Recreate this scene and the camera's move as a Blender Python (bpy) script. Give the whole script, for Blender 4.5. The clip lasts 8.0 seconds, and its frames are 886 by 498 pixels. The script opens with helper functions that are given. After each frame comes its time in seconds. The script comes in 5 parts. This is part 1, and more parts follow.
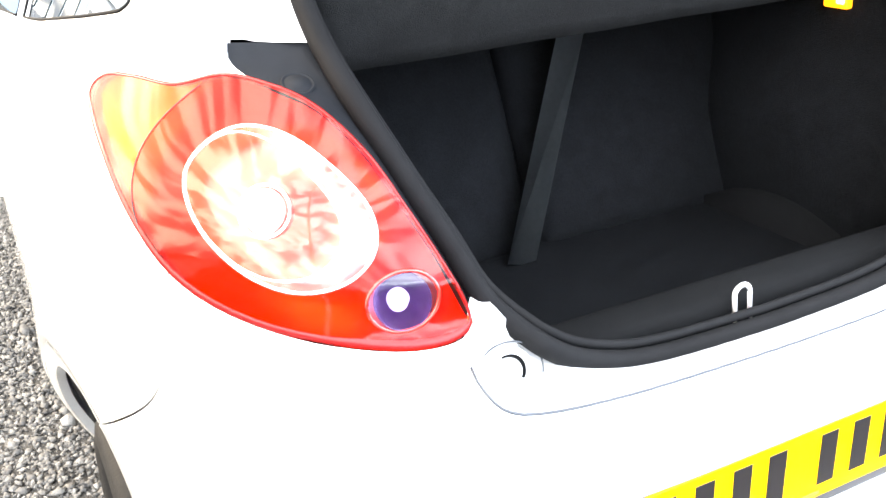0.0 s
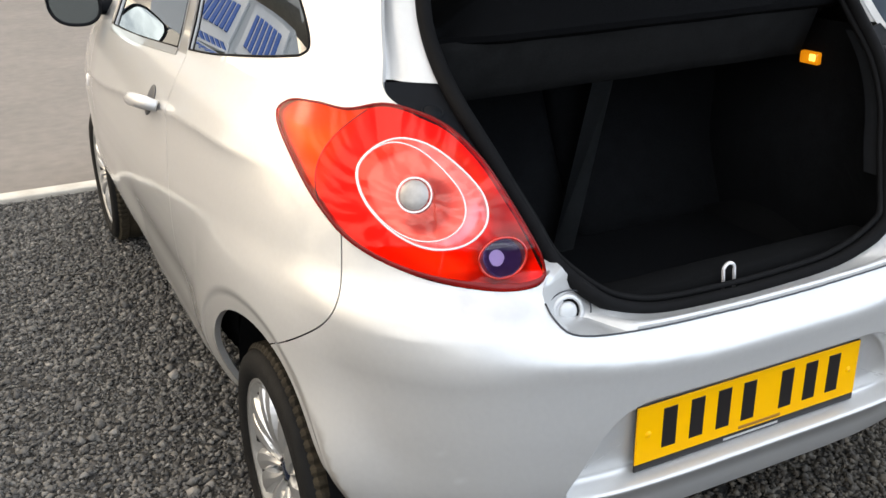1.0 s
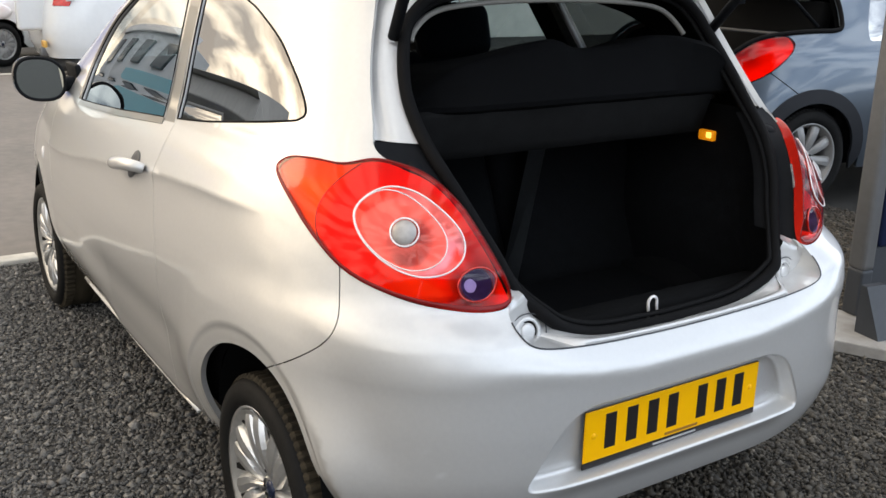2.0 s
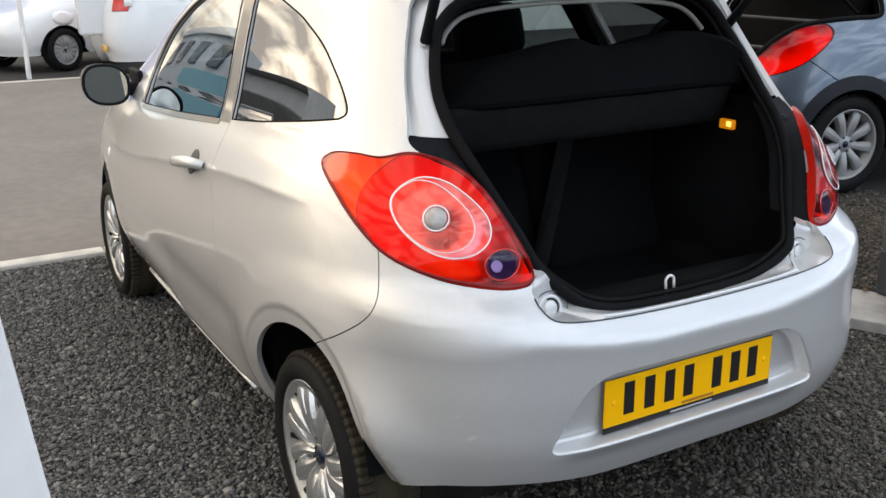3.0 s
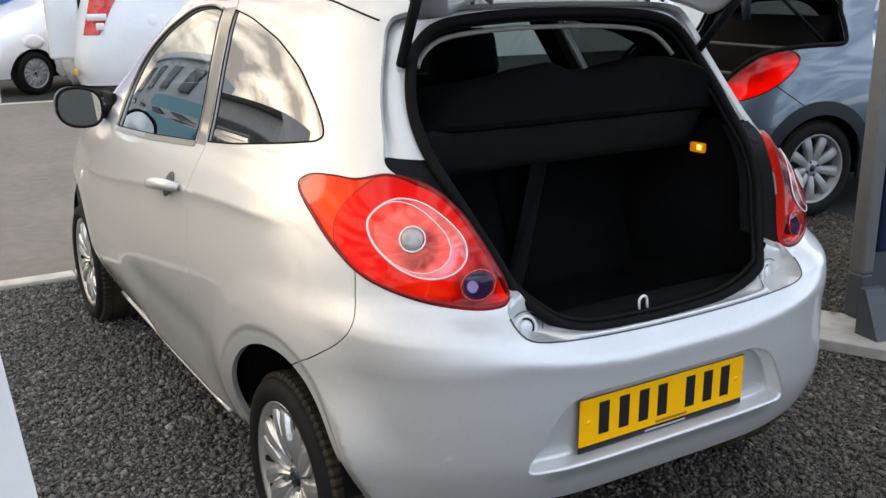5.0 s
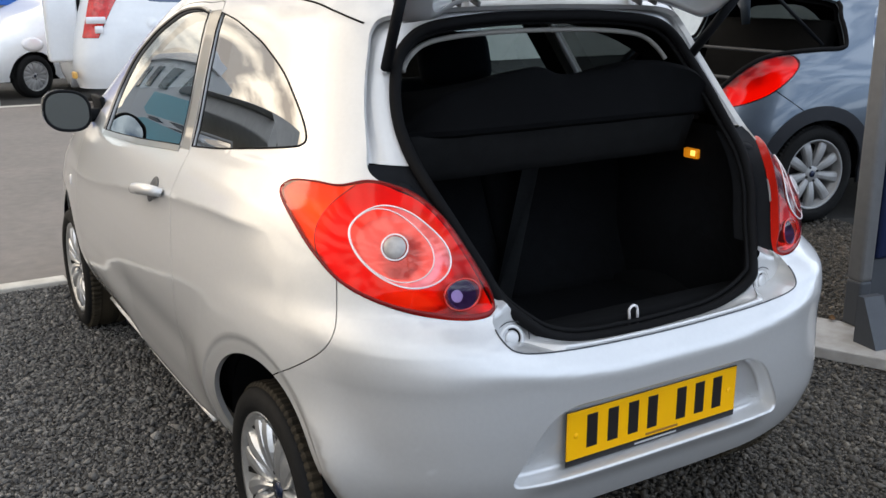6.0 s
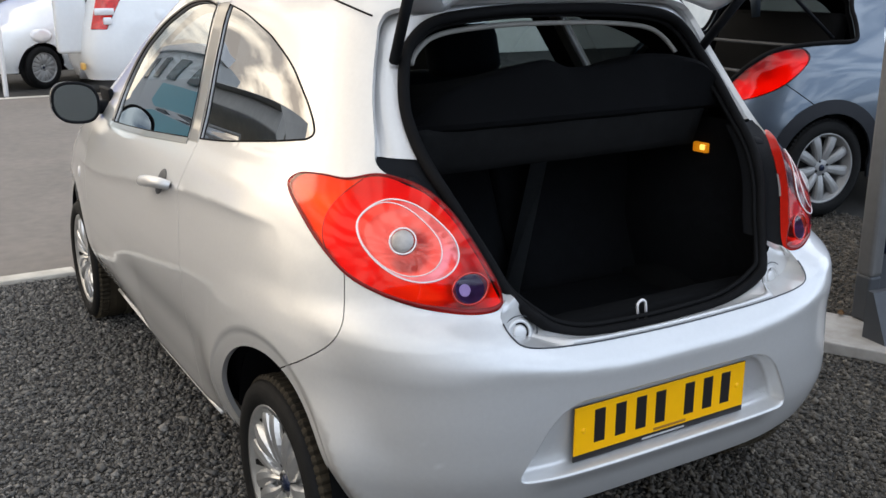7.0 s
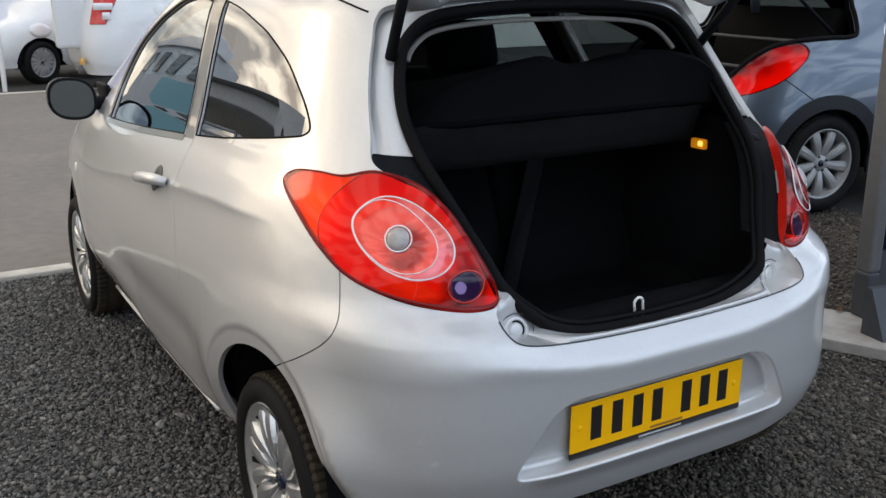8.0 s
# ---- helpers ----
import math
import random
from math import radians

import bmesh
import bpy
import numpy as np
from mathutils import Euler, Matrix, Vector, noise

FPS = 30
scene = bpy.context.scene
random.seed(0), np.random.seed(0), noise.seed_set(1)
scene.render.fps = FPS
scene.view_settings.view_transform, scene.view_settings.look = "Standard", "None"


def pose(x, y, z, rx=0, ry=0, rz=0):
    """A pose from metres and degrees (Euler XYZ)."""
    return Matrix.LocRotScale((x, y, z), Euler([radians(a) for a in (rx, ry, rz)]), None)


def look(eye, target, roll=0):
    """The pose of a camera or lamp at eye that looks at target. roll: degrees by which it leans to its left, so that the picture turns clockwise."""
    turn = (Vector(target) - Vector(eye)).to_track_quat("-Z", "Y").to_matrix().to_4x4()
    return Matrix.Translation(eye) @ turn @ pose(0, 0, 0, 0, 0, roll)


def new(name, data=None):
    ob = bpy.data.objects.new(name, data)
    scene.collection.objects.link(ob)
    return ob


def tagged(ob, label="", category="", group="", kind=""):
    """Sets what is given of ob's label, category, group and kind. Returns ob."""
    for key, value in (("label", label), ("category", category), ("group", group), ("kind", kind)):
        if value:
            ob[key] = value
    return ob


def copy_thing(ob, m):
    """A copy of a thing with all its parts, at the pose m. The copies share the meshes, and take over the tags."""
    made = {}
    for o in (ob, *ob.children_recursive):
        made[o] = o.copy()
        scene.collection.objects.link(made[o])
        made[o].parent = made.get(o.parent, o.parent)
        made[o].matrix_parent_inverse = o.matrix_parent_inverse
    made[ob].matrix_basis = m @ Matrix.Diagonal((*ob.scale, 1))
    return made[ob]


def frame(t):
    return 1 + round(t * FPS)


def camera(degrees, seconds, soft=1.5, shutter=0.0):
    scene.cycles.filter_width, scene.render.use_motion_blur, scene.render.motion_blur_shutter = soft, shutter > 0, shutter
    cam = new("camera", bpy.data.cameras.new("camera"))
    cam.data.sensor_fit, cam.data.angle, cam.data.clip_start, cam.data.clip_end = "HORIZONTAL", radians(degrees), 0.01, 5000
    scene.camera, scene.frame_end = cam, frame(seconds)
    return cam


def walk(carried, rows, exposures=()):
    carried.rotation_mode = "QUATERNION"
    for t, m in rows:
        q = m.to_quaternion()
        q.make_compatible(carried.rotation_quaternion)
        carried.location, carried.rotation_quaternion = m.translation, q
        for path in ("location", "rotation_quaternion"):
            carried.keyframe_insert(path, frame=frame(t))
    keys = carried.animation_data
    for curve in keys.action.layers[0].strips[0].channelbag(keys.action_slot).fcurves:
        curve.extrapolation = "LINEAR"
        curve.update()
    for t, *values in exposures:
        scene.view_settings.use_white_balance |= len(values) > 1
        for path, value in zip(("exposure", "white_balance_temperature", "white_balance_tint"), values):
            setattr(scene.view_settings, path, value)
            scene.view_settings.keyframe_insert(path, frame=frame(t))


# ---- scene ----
cam = camera(50.1, 8.0)
PATH = [
    (0, (-0.85, -0.71, 1.263), (-0.036, 0.94, 0.478), -3.0),
    (0.3, (-0.993, -0.838, 1.334), (-0.13, 0.787, 0.551), 0.4),
    (0.5, (-1.039, -0.882, 1.374), (-0.157, 0.718, 0.561), 0.9),
    (1, (-1.189, -1.083, 1.401), (-0.366, 0.578, 0.65), -1.0),
    (1.5, (-1.384, -1.199, 1.415), (-0.373, 0.408, 0.787), 1.0),
    (1.7, (-1.439, -1.231, 1.396), (-0.371, 0.361, 0.826), 1.5),
    (3, (-1.544, -1.471, 1.436), (-0.59, 0.189, 0.857), -0.6),
    (3.5, (-1.616, -1.507, 1.432), (-0.566, 0.115, 0.916), -0.3),
    (4, (-1.648, -1.521, 1.433), (-0.601, 0.104, 0.921), -0.1),
    (5.5, (-1.511, -1.462, 1.432), (-0.511, 0.185, 0.896), -0.3),
    (6, (-1.5, -1.459, 1.429), (-0.492, 0.187, 0.907), -0.1),
    (6.5, (-1.499, -1.456, 1.431), (-0.495, 0.193, 0.909), -0.0),
    (7, (-1.498, -1.453, 1.431), (-0.505, 0.198, 0.893), -0.0),
    (7.5, (-1.496, -1.449, 1.432), (-0.51, 0.204, 0.887), 0.1),
    (8, (-1.486, -1.45, 1.434), (-0.495, 0.198, 0.886), -0.0),
]
EXPOSURES = [(0.0, 2.9, 7300, 12), (0.1, 2.45, 7300, 12), (0.3, 1.5, 7350, 12), (0.5, 1.05, 7350, 12), (0.8, 0.66, 7350, 12), (1.1, 0.4, 7350, 12),
             (1.5, 0.24, 7350, 12), (3.0, 0.05, 7100, 12), (4.0, -0.03, 7000, 12), (6.0, -0.03, 6800, 12), (7.5, -0.07, 6800, 12), (8.0, -0.31, 6800, 12)]
walk(cam, [(t, look(eye, target, roll)) for t, eye, target, roll in PATH], EXPOSURES)

# ---- light ----
SUN_EL, SUN_AZ = 29.0, 318.0        # degrees; azimuth clockwise from +y
world = bpy.data.worlds.new("sky")
scene.world = world
world.use_nodes = True
wn, wl = world.node_tree.nodes, world.node_tree.links
bg = wn["Background"]
sky = wn.new("ShaderNodeTexSky")
sky.sky_type = "NISHITA"
sky.sun_disc = False
sky.sun_elevation, sky.sun_rotation = radians(SUN_EL), radians(SUN_AZ)
sky.dust_density = 4.0
geo = wn.new("ShaderNodeTexCoord")
cn = wn.new("ShaderNodeTexNoise")
cn.inputs["Scale"].default_value, cn.inputs["Detail"].default_value, cn.inputs["Distortion"].default_value = 5.2, 7.0, 0.5
mp = wn.new("ShaderNodeMapping")
mp.inputs["Scale"].default_value = (1.0, 1.0, 3.6)
mp.inputs["Location"].default_value = (0.7, 0.3, 0.2)
wl.new(geo.outputs["Generated"], mp.inputs["Vector"])
wl.new(mp.outputs["Vector"], cn.inputs["Vector"])
cr = wn.new("ShaderNodeValToRGB")
cr.color_ramp.elements[0].position, cr.color_ramp.elements[1].position = 0.44, 0.58
wl.new(cn.outputs["Fac"], cr.inputs["Fac"])
cloud = wn.new("ShaderNodeMixRGB")
cloud.inputs["Color1"].default_value = (5.0, 5.8, 7.4, 1)
cloud.inputs["Color2"].default_value = (38.0, 37.0, 35.2, 1)
wl.new(cr.outputs["Color"], cloud.inputs["Fac"])
mixsky = wn.new("ShaderNodeMixRGB")
mixsky.inputs["Fac"].default_value = 0.70
wl.new(sky.outputs["Color"], mixsky.inputs["Color1"])
wl.new(cloud.outputs["Color"], mixsky.inputs["Color2"])
# clouds warm towards the sun, bluer and fuller away from it
aim = wn.new("ShaderNodeVectorMath")
aim.operation = "DOT_PRODUCT"
aim.inputs[1].default_value = (math.sin(radians(SUN_AZ)), math.cos(radians(SUN_AZ)), 0.0)
wl.new(geo.outputs["Generated"], aim.inputs[0])
side_f = wn.new("ShaderNodeMapRange")
side_f.inputs["From Min"].default_value, side_f.inputs["From Max"].default_value = -0.8, 0.8
wl.new(aim.outputs["Value"], side_f.inputs["Value"])
tone = wn.new("ShaderNodeMixRGB")
tone.inputs["Color1"].default_value = (1.10, 1.34, 1.68, 1)
tone.inputs["Color2"].default_value = (1.12, 1.07, 0.96, 1)
wl.new(side_f.outputs["Result"], tone.inputs["Fac"])
toned = wn.new("ShaderNodeMixRGB")
toned.blend_type = "MULTIPLY"
toned.inputs["Fac"].default_value = 1.0
wl.new(mixsky.outputs["Color"], toned.inputs["Color1"])
wl.new(tone.outputs["Color"], toned.inputs["Color2"])
wl.new(toned.outputs["Color"], bg.inputs["Color"])
bg.inputs["Strength"].default_value = 0.078
sun_data = bpy.data.lights.new("sun", "SUN")
sun_data.energy, sun_data.angle, sun_data.color = 0.5, radians(16), (1.0, 0.86, 0.68)
sun = new("sun", sun_data)
_az, _el = radians(SUN_AZ), radians(SUN_EL)
_d = Vector((math.sin(_az) * math.cos(_el), math.cos(_az) * math.cos(_el), math.sin(_el)))
sun.matrix_world = look(_d * 30, (0, 0, 0))

# ---- materials ----
def mat(name, color, rough=0.5, metal=0.0, var=0.15, scale=30.0, bump=0.0, bscale=200.0, coat=0.0, stain=None, spec=0.5, sheen=0.0):
    """A principled material with two scales of variation and a fine relief."""
    m = bpy.data.materials.new(name)
    m.use_nodes = True
    n, l = m.node_tree.nodes, m.node_tree.links
    p = n["Principled BSDF"]
    p.inputs["Metallic"].default_value = metal
    p.inputs["Coat Weight"].default_value = coat
    p.inputs["Coat Roughness"].default_value = 0.04
    p.inputs["Specular IOR Level"].default_value = spec
    p.inputs["Sheen Weight"].default_value = sheen
    tc = n.new("ShaderNodeTexCoord")
    n1 = n.new("ShaderNodeTexNoise")
    n1.inputs["Scale"].default_value, n1.inputs["Detail"].default_value = scale, 5.0
    n2 = n.new("ShaderNodeTexNoise")
    n2.inputs["Scale"].default_value, n2.inputs["Detail"].default_value = scale / 9.0, 3.0
    for q in (n1, n2):
        l.new(tc.outputs["Object"], q.inputs["Vector"])
    add = n.new("ShaderNodeMath")
    add.operation = "ADD"
    l.new(n1.outputs["Fac"], add.inputs[0])
    l.new(n2.outputs["Fac"], add.inputs[1])
    rmp = n.new("ShaderNodeMapRange")
    rmp.inputs["From Min"].default_value, rmp.inputs["From Max"].default_value = 0.6, 1.4
    l.new(add.outputs[0], rmp.inputs["Value"])
    mx = n.new("ShaderNodeMixRGB")
    dark = stain if stain else [c * (1 - var) for c in color]
    mx.inputs["Color1"].default_value = (*dark, 1)
    mx.inputs["Color2"].default_value = (*[min(1, c * (1 + var)) for c in color], 1)
    l.new(rmp.outputs["Result"], mx.inputs["Fac"])
    l.new(mx.outputs["Color"], p.inputs["Base Color"])
    rr = n.new("ShaderNodeMapRange")
    rr.inputs["To Min"].default_value, rr.inputs["To Max"].default_value = max(0.0, rough * (1 - 0.5 * var)), min(1, rough * (1 + 0.5 * var))
    l.new(n2.outputs["Fac"], rr.inputs["Value"])
    l.new(rr.outputs["Result"], p.inputs["Roughness"])
    if bump:
        n3 = n.new("ShaderNodeTexNoise")
        n3.inputs["Scale"].default_value, n3.inputs["Detail"].default_value = bscale, 3.0
        l.new(tc.outputs["Object"], n3.inputs["Vector"])
        b = n.new("ShaderNodeBump")
        b.inputs["Strength"].default_value, b.inputs["Distance"].default_value = bump, 0.004
        l.new(n3.outputs["Fac"], b.inputs["Height"])
        l.new(b.outputs["Normal"], p.inputs["Normal"])
    return m


def clear(name, tint, gloss_rough=0.0, f0=0.05):
    """Thin clear or tinted sheet: lets light through in its tint and mirrors more the flatter it is seen (f0: seen straight on)."""
    m = bpy.data.materials.new(name)
    m.use_nodes = True
    n, l = m.node_tree.nodes, m.node_tree.links
    n.remove(n["Principled BSDF"])
    t = n.new("ShaderNodeBsdfTransparent")
    t.inputs["Color"].default_value = (*tint, 1)
    g = n.new("ShaderNodeBsdfGlossy")
    g.inputs["Roughness"].default_value = gloss_rough
    w = n.new("ShaderNodeLayerWeight")
    w.inputs["Blend"].default_value = 0.5
    pw = n.new("ShaderNodeMath")
    pw.operation = "POWER"
    pw.inputs[1].default_value = 5.0
    l.new(w.outputs["Facing"], pw.inputs[0])
    r = n.new("ShaderNodeMapRange")
    r.inputs["To Min"].default_value, r.inputs["To Max"].default_value = f0, 1.0
    l.new(pw.outputs[0], r.inputs["Value"])
    mx = n.new("ShaderNodeMixShader")
    l.new(r.outputs["Result"], mx.inputs["Fac"])
    l.new(t.outputs["BSDF"], mx.inputs[1])
    l.new(g.outputs["BSDF"], mx.inputs[2])
    l.new(mx.outputs["Shader"], n["Material Output"].inputs["Surface"])
    return m


def glow(name, color, strength):
    m = mat(name, color, 0.3)
    p = m.node_tree.nodes["Principled BSDF"]
    p.inputs["Emission Color"].default_value = (*color, 1)
    p.inputs["Emission Strength"].default_value = strength
    return m


M_SILVER = mat("silver_paint", (0.62, 0.62, 0.615), 0.44, 0.52, 0.03, 900, 0.02, 2500, coat=1.0)
M_SILVER.node_tree.nodes["Principled BSDF"].inputs["Coat Roughness"].default_value = 0.09
M_BLACKP = mat("black_plastic", (0.008, 0.009, 0.011), 0.65, 0, 0.2, 60, 0.15, 900, spec=0.12)
M_RUBBER = mat("rubber_seal", (0.006, 0.006, 0.0065), 0.75, 0, 0.2, 50, 0.1, 400, spec=0.1)
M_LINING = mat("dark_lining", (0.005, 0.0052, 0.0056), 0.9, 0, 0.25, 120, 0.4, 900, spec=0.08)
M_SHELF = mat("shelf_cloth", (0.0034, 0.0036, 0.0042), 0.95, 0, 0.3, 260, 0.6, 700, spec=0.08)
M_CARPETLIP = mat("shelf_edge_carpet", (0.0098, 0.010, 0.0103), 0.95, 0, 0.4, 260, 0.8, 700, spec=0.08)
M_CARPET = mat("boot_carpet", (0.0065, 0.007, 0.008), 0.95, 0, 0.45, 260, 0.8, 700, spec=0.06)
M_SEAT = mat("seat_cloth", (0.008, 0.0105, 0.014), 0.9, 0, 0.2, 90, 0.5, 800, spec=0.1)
M_HEADLINE = mat("headliner_cloth", (0.26, 0.25, 0.23), 0.9, 0, 0.08, 60, 0.2, 700)
M_GLASS = clear("window_glass", (0.42, 0.50, 0.50), 0.0, 0.36)
M_SCREENGL = clear("windscreen_glass", (0.80, 0.85, 0.84), 0.0, 0.06)
M_PRIVACY = clear("rear_glass", (0.13, 0.15, 0.148), 0.0, 0.52)
M_REDLENS = clear("red_lens", (0.90, 0.052, 0.007), 0.05, 0.028)
M_AMBERLENS = clear("amber_red_lens", (1.0, 0.19, 0.018), 0.08, 0.032)
M_PINKLENS = clear("pale_red_lens", (1.0, 0.34, 0.29), 0.02, 0.05)
M_LENSWALL = mat("red_lens_wall", (0.70, 0.022, 0.012), 0.22, 0, 0.2, 30, spec=0.4)
M_CRESCENT = clear("crescent_lens", (1.0, 0.52, 0.56), 0.02, 0.05)
M_CLEARLENS = clear("clear_lens", (0.50, 0.42, 0.60), 0.02, 0.045)
M_REFLECT = mat("lamp_reflector", (0.95, 0.93, 0.90), 0.34, 0.92, 0.04, 35, 0.06, 14)
M_BULB = mat("frosted_bulb_cap", (0.42, 0.40, 0.385), 0.45, 0.3, 0.3, 60)
M_LAMPRIM = mat("lamp_rim_plastic", (0.20, 0.008, 0.008), 0.25, 0.0, 0.25, 30, spec=0.3)
M_BULBGLOW = glow("boot_bulb", (1.0, 0.62, 0.12), 1.6)
M_CHROME = mat("chrome", (0.85, 0.85, 0.86), 0.12, 1.0, 0.05, 40)
M_WHITEPL = mat("white_lamp_ring", (0.82, 0.80, 0.80), 0.25, 0.2, 0.04, 40)
M_BOWL = mat("dark_lamp_bowl", (0.20, 0.12, 0.27), 0.25, 0.5, 0.2, 60)
M_ALLOY = mat("alloy_wheel", (0.66, 0.67, 0.68), 0.28, 0.85, 0.06, 80, 0.03, 800, coat=0.4)
M_DARKMETAL = mat("brake_metal", (0.05, 0.05, 0.052), 0.55, 0.6, 0.3, 60)
M_DISH = mat("wheel_dish", (0.46, 0.465, 0.46), 0.4, 0.7, 0.25, 25)
M_TYRE = mat("tyre_rubber", (0.0085, 0.0085, 0.0085), 0.7, 0, 0.4, 40, 0.3, 250, spec=0.15)
M_TREAD = mat("dusty_tread", (0.034, 0.027, 0.017), 0.9, 0, 0.8, 6, 0.6, 200, stain=(0.007, 0.007, 0.007), spec=0.15)
M_YELLOW = mat("plate_yellow", (0.95, 0.47, 0.003), 0.45, 0, 0.03, 30, 0, spec=0.2)
M_INK = mat("plate_black", (0.012, 0.010, 0.010), 0.4, 0, 0.1)
M_PILLAR = mat("pillar_trim", (0.30, 0.275, 0.235), 0.30, 0.5, 0.06, 40, coat=0.6)
M_ORANGE = glow("boot_lamp", (0.9, 0.30, 0.01), 0.45)
M_BADGE = mat("cap_blue", (0.012, 0.02, 0.05), 0.25, 0.3, 0.1)
M_MIRROR = mat("mirror_glass", (0.60, 0.66, 0.66), 0.01, 1.0, 0.01)
M_BLUEGREY = mat("bluegrey_paint", (0.115, 0.145, 0.18), 0.3, 0.6, 0.04, 900, 0.02, 2500, coat=0.9)
M_ARCH = mat("dark_arch_plastic", (0.017, 0.019, 0.024), 0.6, 0, 0.12, 120, 0.1, 700, spec=0.3)
M_RIMGREY = mat("silver_wheel_paint", (0.36, 0.36, 0.355), 0.42, 0.35, 0.06, 80)
M_CLAD = mat("grey_cladding", (0.042, 0.047, 0.055), 0.5, 0.1, 0.12, 120, 0.1, 700)
M_WHITE = mat("white_paint", (0.78, 0.79, 0.79), 0.25, 0, 0.03, 20, coat=0.8)
M_NAVY = mat("navy_sign_face", (0.006, 0.012, 0.042), 0.3, 0, 0.15, 6, spec=0.3)
M_ALU = mat("sign_aluminium", (0.19, 0.192, 0.195), 0.42, 0.7, 0.1, 30, 0.05, 300)
M_PALE = mat("pale_painted_steel", (0.36, 0.345, 0.325), 0.55, 0, 0.14, 18, 0.1, 200, stain=(0.22, 0.20, 0.175))
M_POST = mat("white_post", (0.80, 0.782, 0.76), 0.45, 0, 0.05, 25, 0.1, 120, stain=(0.69, 0.675, 0.66))
M_STONE = mat("gravel_bed", (0.040, 0.039, 0.037), 0.95, 0, 0.55, 90, 1.0, 160, stain=(0.022, 0.021, 0.020), spec=0.2)
M_ROAD = mat("tan_asphalt", (0.20, 0.175, 0.155), 0.9, 0, 0.18, 12, 0.6, 350, stain=(0.155, 0.14, 0.125))
M_LEAF = mat("dry_leaf", (0.22, 0.12, 0.05), 0.7, 0, 0.4, 60, 0.3, 300)
M_KERB = mat("pale_edging", (0.60, 0.57, 0.51), 0.8, 0, 0.2, 14, 0.3, 200, stain=(0.40, 0.37, 0.32))
M_BLUE = mat("blue_banner", (0.02, 0.12, 0.45), 0.5, 0, 0.1)
M_ROOFS = mat("roof_sheet", (0.46, 0.45, 0.42), 0.6, 0.2, 0.15, 4)
M_WALLW = mat("pale_cladding", (0.55, 0.57, 0.57), 0.5, 0, 0.08, 3)
M_DARKGL = mat("dark_showroom_glass", (0.03, 0.045, 0.05), 0.05, 0, 0.1, 2)
M_REDL2 = mat("red_lamp_plastic", (0.62, 0.02, 0.012), 0.12, 0.1, 0.5, 30, 0.5, 40, coat=1.0)


def stone_material(name="gravel_stones", tone=(1.0, 1.0, 1.0)):
    m = mat(name, (0.13, 0.13, 0.125), 0.85, 0, 0.35, 120, 0.5, 300)
    n, l = m.node_tree.nodes, m.node_tree.links
    g = n.new("ShaderNodeNewGeometry")
    r = n.new("ShaderNodeValToRGB")
    e = r.color_ramp.elements
    e[0].position, e[0].color = 0.0, (0.058, 0.056, 0.054, 1)
    e[1].position, e[1].color = 1.0, (0.27, 0.255, 0.235, 1)
    k = e.new(0.55)
    k.color = (0.118, 0.114, 0.108, 1)
    k = e.new(0.9)
    k.color = (0.18, 0.173, 0.16, 1)
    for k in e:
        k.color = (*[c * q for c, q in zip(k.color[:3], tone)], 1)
    l.new(g.outputs["Random Per Island"], r.inputs["Fac"])
    l.new(r.outputs["Color"], n["Principled BSDF"].inputs["Base Color"])
    return m


M_STONES = stone_material()
# browner stones, with the shade right of the car put into their colour
M_SHADED = stone_material("shaded_gravel_stones", (0.66, 0.60, 0.52))


# ---- mesh helpers ----
def empty(name, loc, label="", category="", group="", kind="", parent=None):
    ob = new(name)
    ob.empty_display_size = 0.1
    ob.matrix_basis = Matrix.Translation(loc)
    if parent:
        ob.parent = parent
    tagged(ob, label, category, group, kind)
    return ob


def part(name, bm, material, parent=None, label="", smooth=True, local=False, crease=0.0):
    """Links a bmesh as one mesh object, given in the world's axes (local: in its thing's own)."""
    me = bpy.data.meshes.new(name)
    if crease:
        for e in bm.edges:
            if len(e.link_faces) == 2 and e.calc_face_angle(0.0) > crease:
                e.smooth = False
    bm.to_mesh(me)
    bm.free()
    me.materials.append(material)
    if smooth:
        for f in me.polygons:
            f.use_smooth = True
    ob = new(name, me)
    if parent:
        ob.parent = parent
        if not local and parent.type == "EMPTY":
            ob.matrix_parent_inverse = parent.matrix_basis.inverted()
    tagged(ob, label)
    return ob


def raw(verts, faces):
    bm = bmesh.new()
    vs = [bm.verts.new(v) for v in verts]
    for f in faces:
        try:
            bm.faces.new([vs[i] for i in f])
        except ValueError:
            pass
    return bm


def box(c, s, bevel=0.01, m=None, seg=2):
    bm = bmesh.new()
    bmesh.ops.create_cube(bm, size=1)
    bmesh.ops.scale(bm, vec=s, verts=bm.verts)
    if bevel:
        bmesh.ops.bevel(bm, geom=bm.edges[:], offset=bevel, segments=seg, affect="EDGES", profile=0.5)
    bmesh.ops.transform(bm, matrix=Matrix.Translation(c) @ (m or Matrix()), verts=bm.verts)
    return bm


def lathe(profile, seg=64, closed=False, m=None):
    """Turns a profile of (radius, height) round the z axis."""
    n = len(profile)
    verts = [(r * math.cos(2 * math.pi * k / seg), r * math.sin(2 * math.pi * k / seg), h) for k in range(seg) for r, h in profile]
    faces = []
    for k in range(seg):
        k2 = (k + 1) % seg
        for i in range(n if closed else n - 1):
            j = (i + 1) % n
            faces.append((k * n + i, k2 * n + i, k2 * n + j, k * n + j))
    bm = raw(verts, faces)
    bmesh.ops.remove_doubles(bm, verts=bm.verts, dist=1e-5)
    if m is not None:
        bmesh.ops.transform(bm, matrix=m, verts=bm.verts)
    return bm


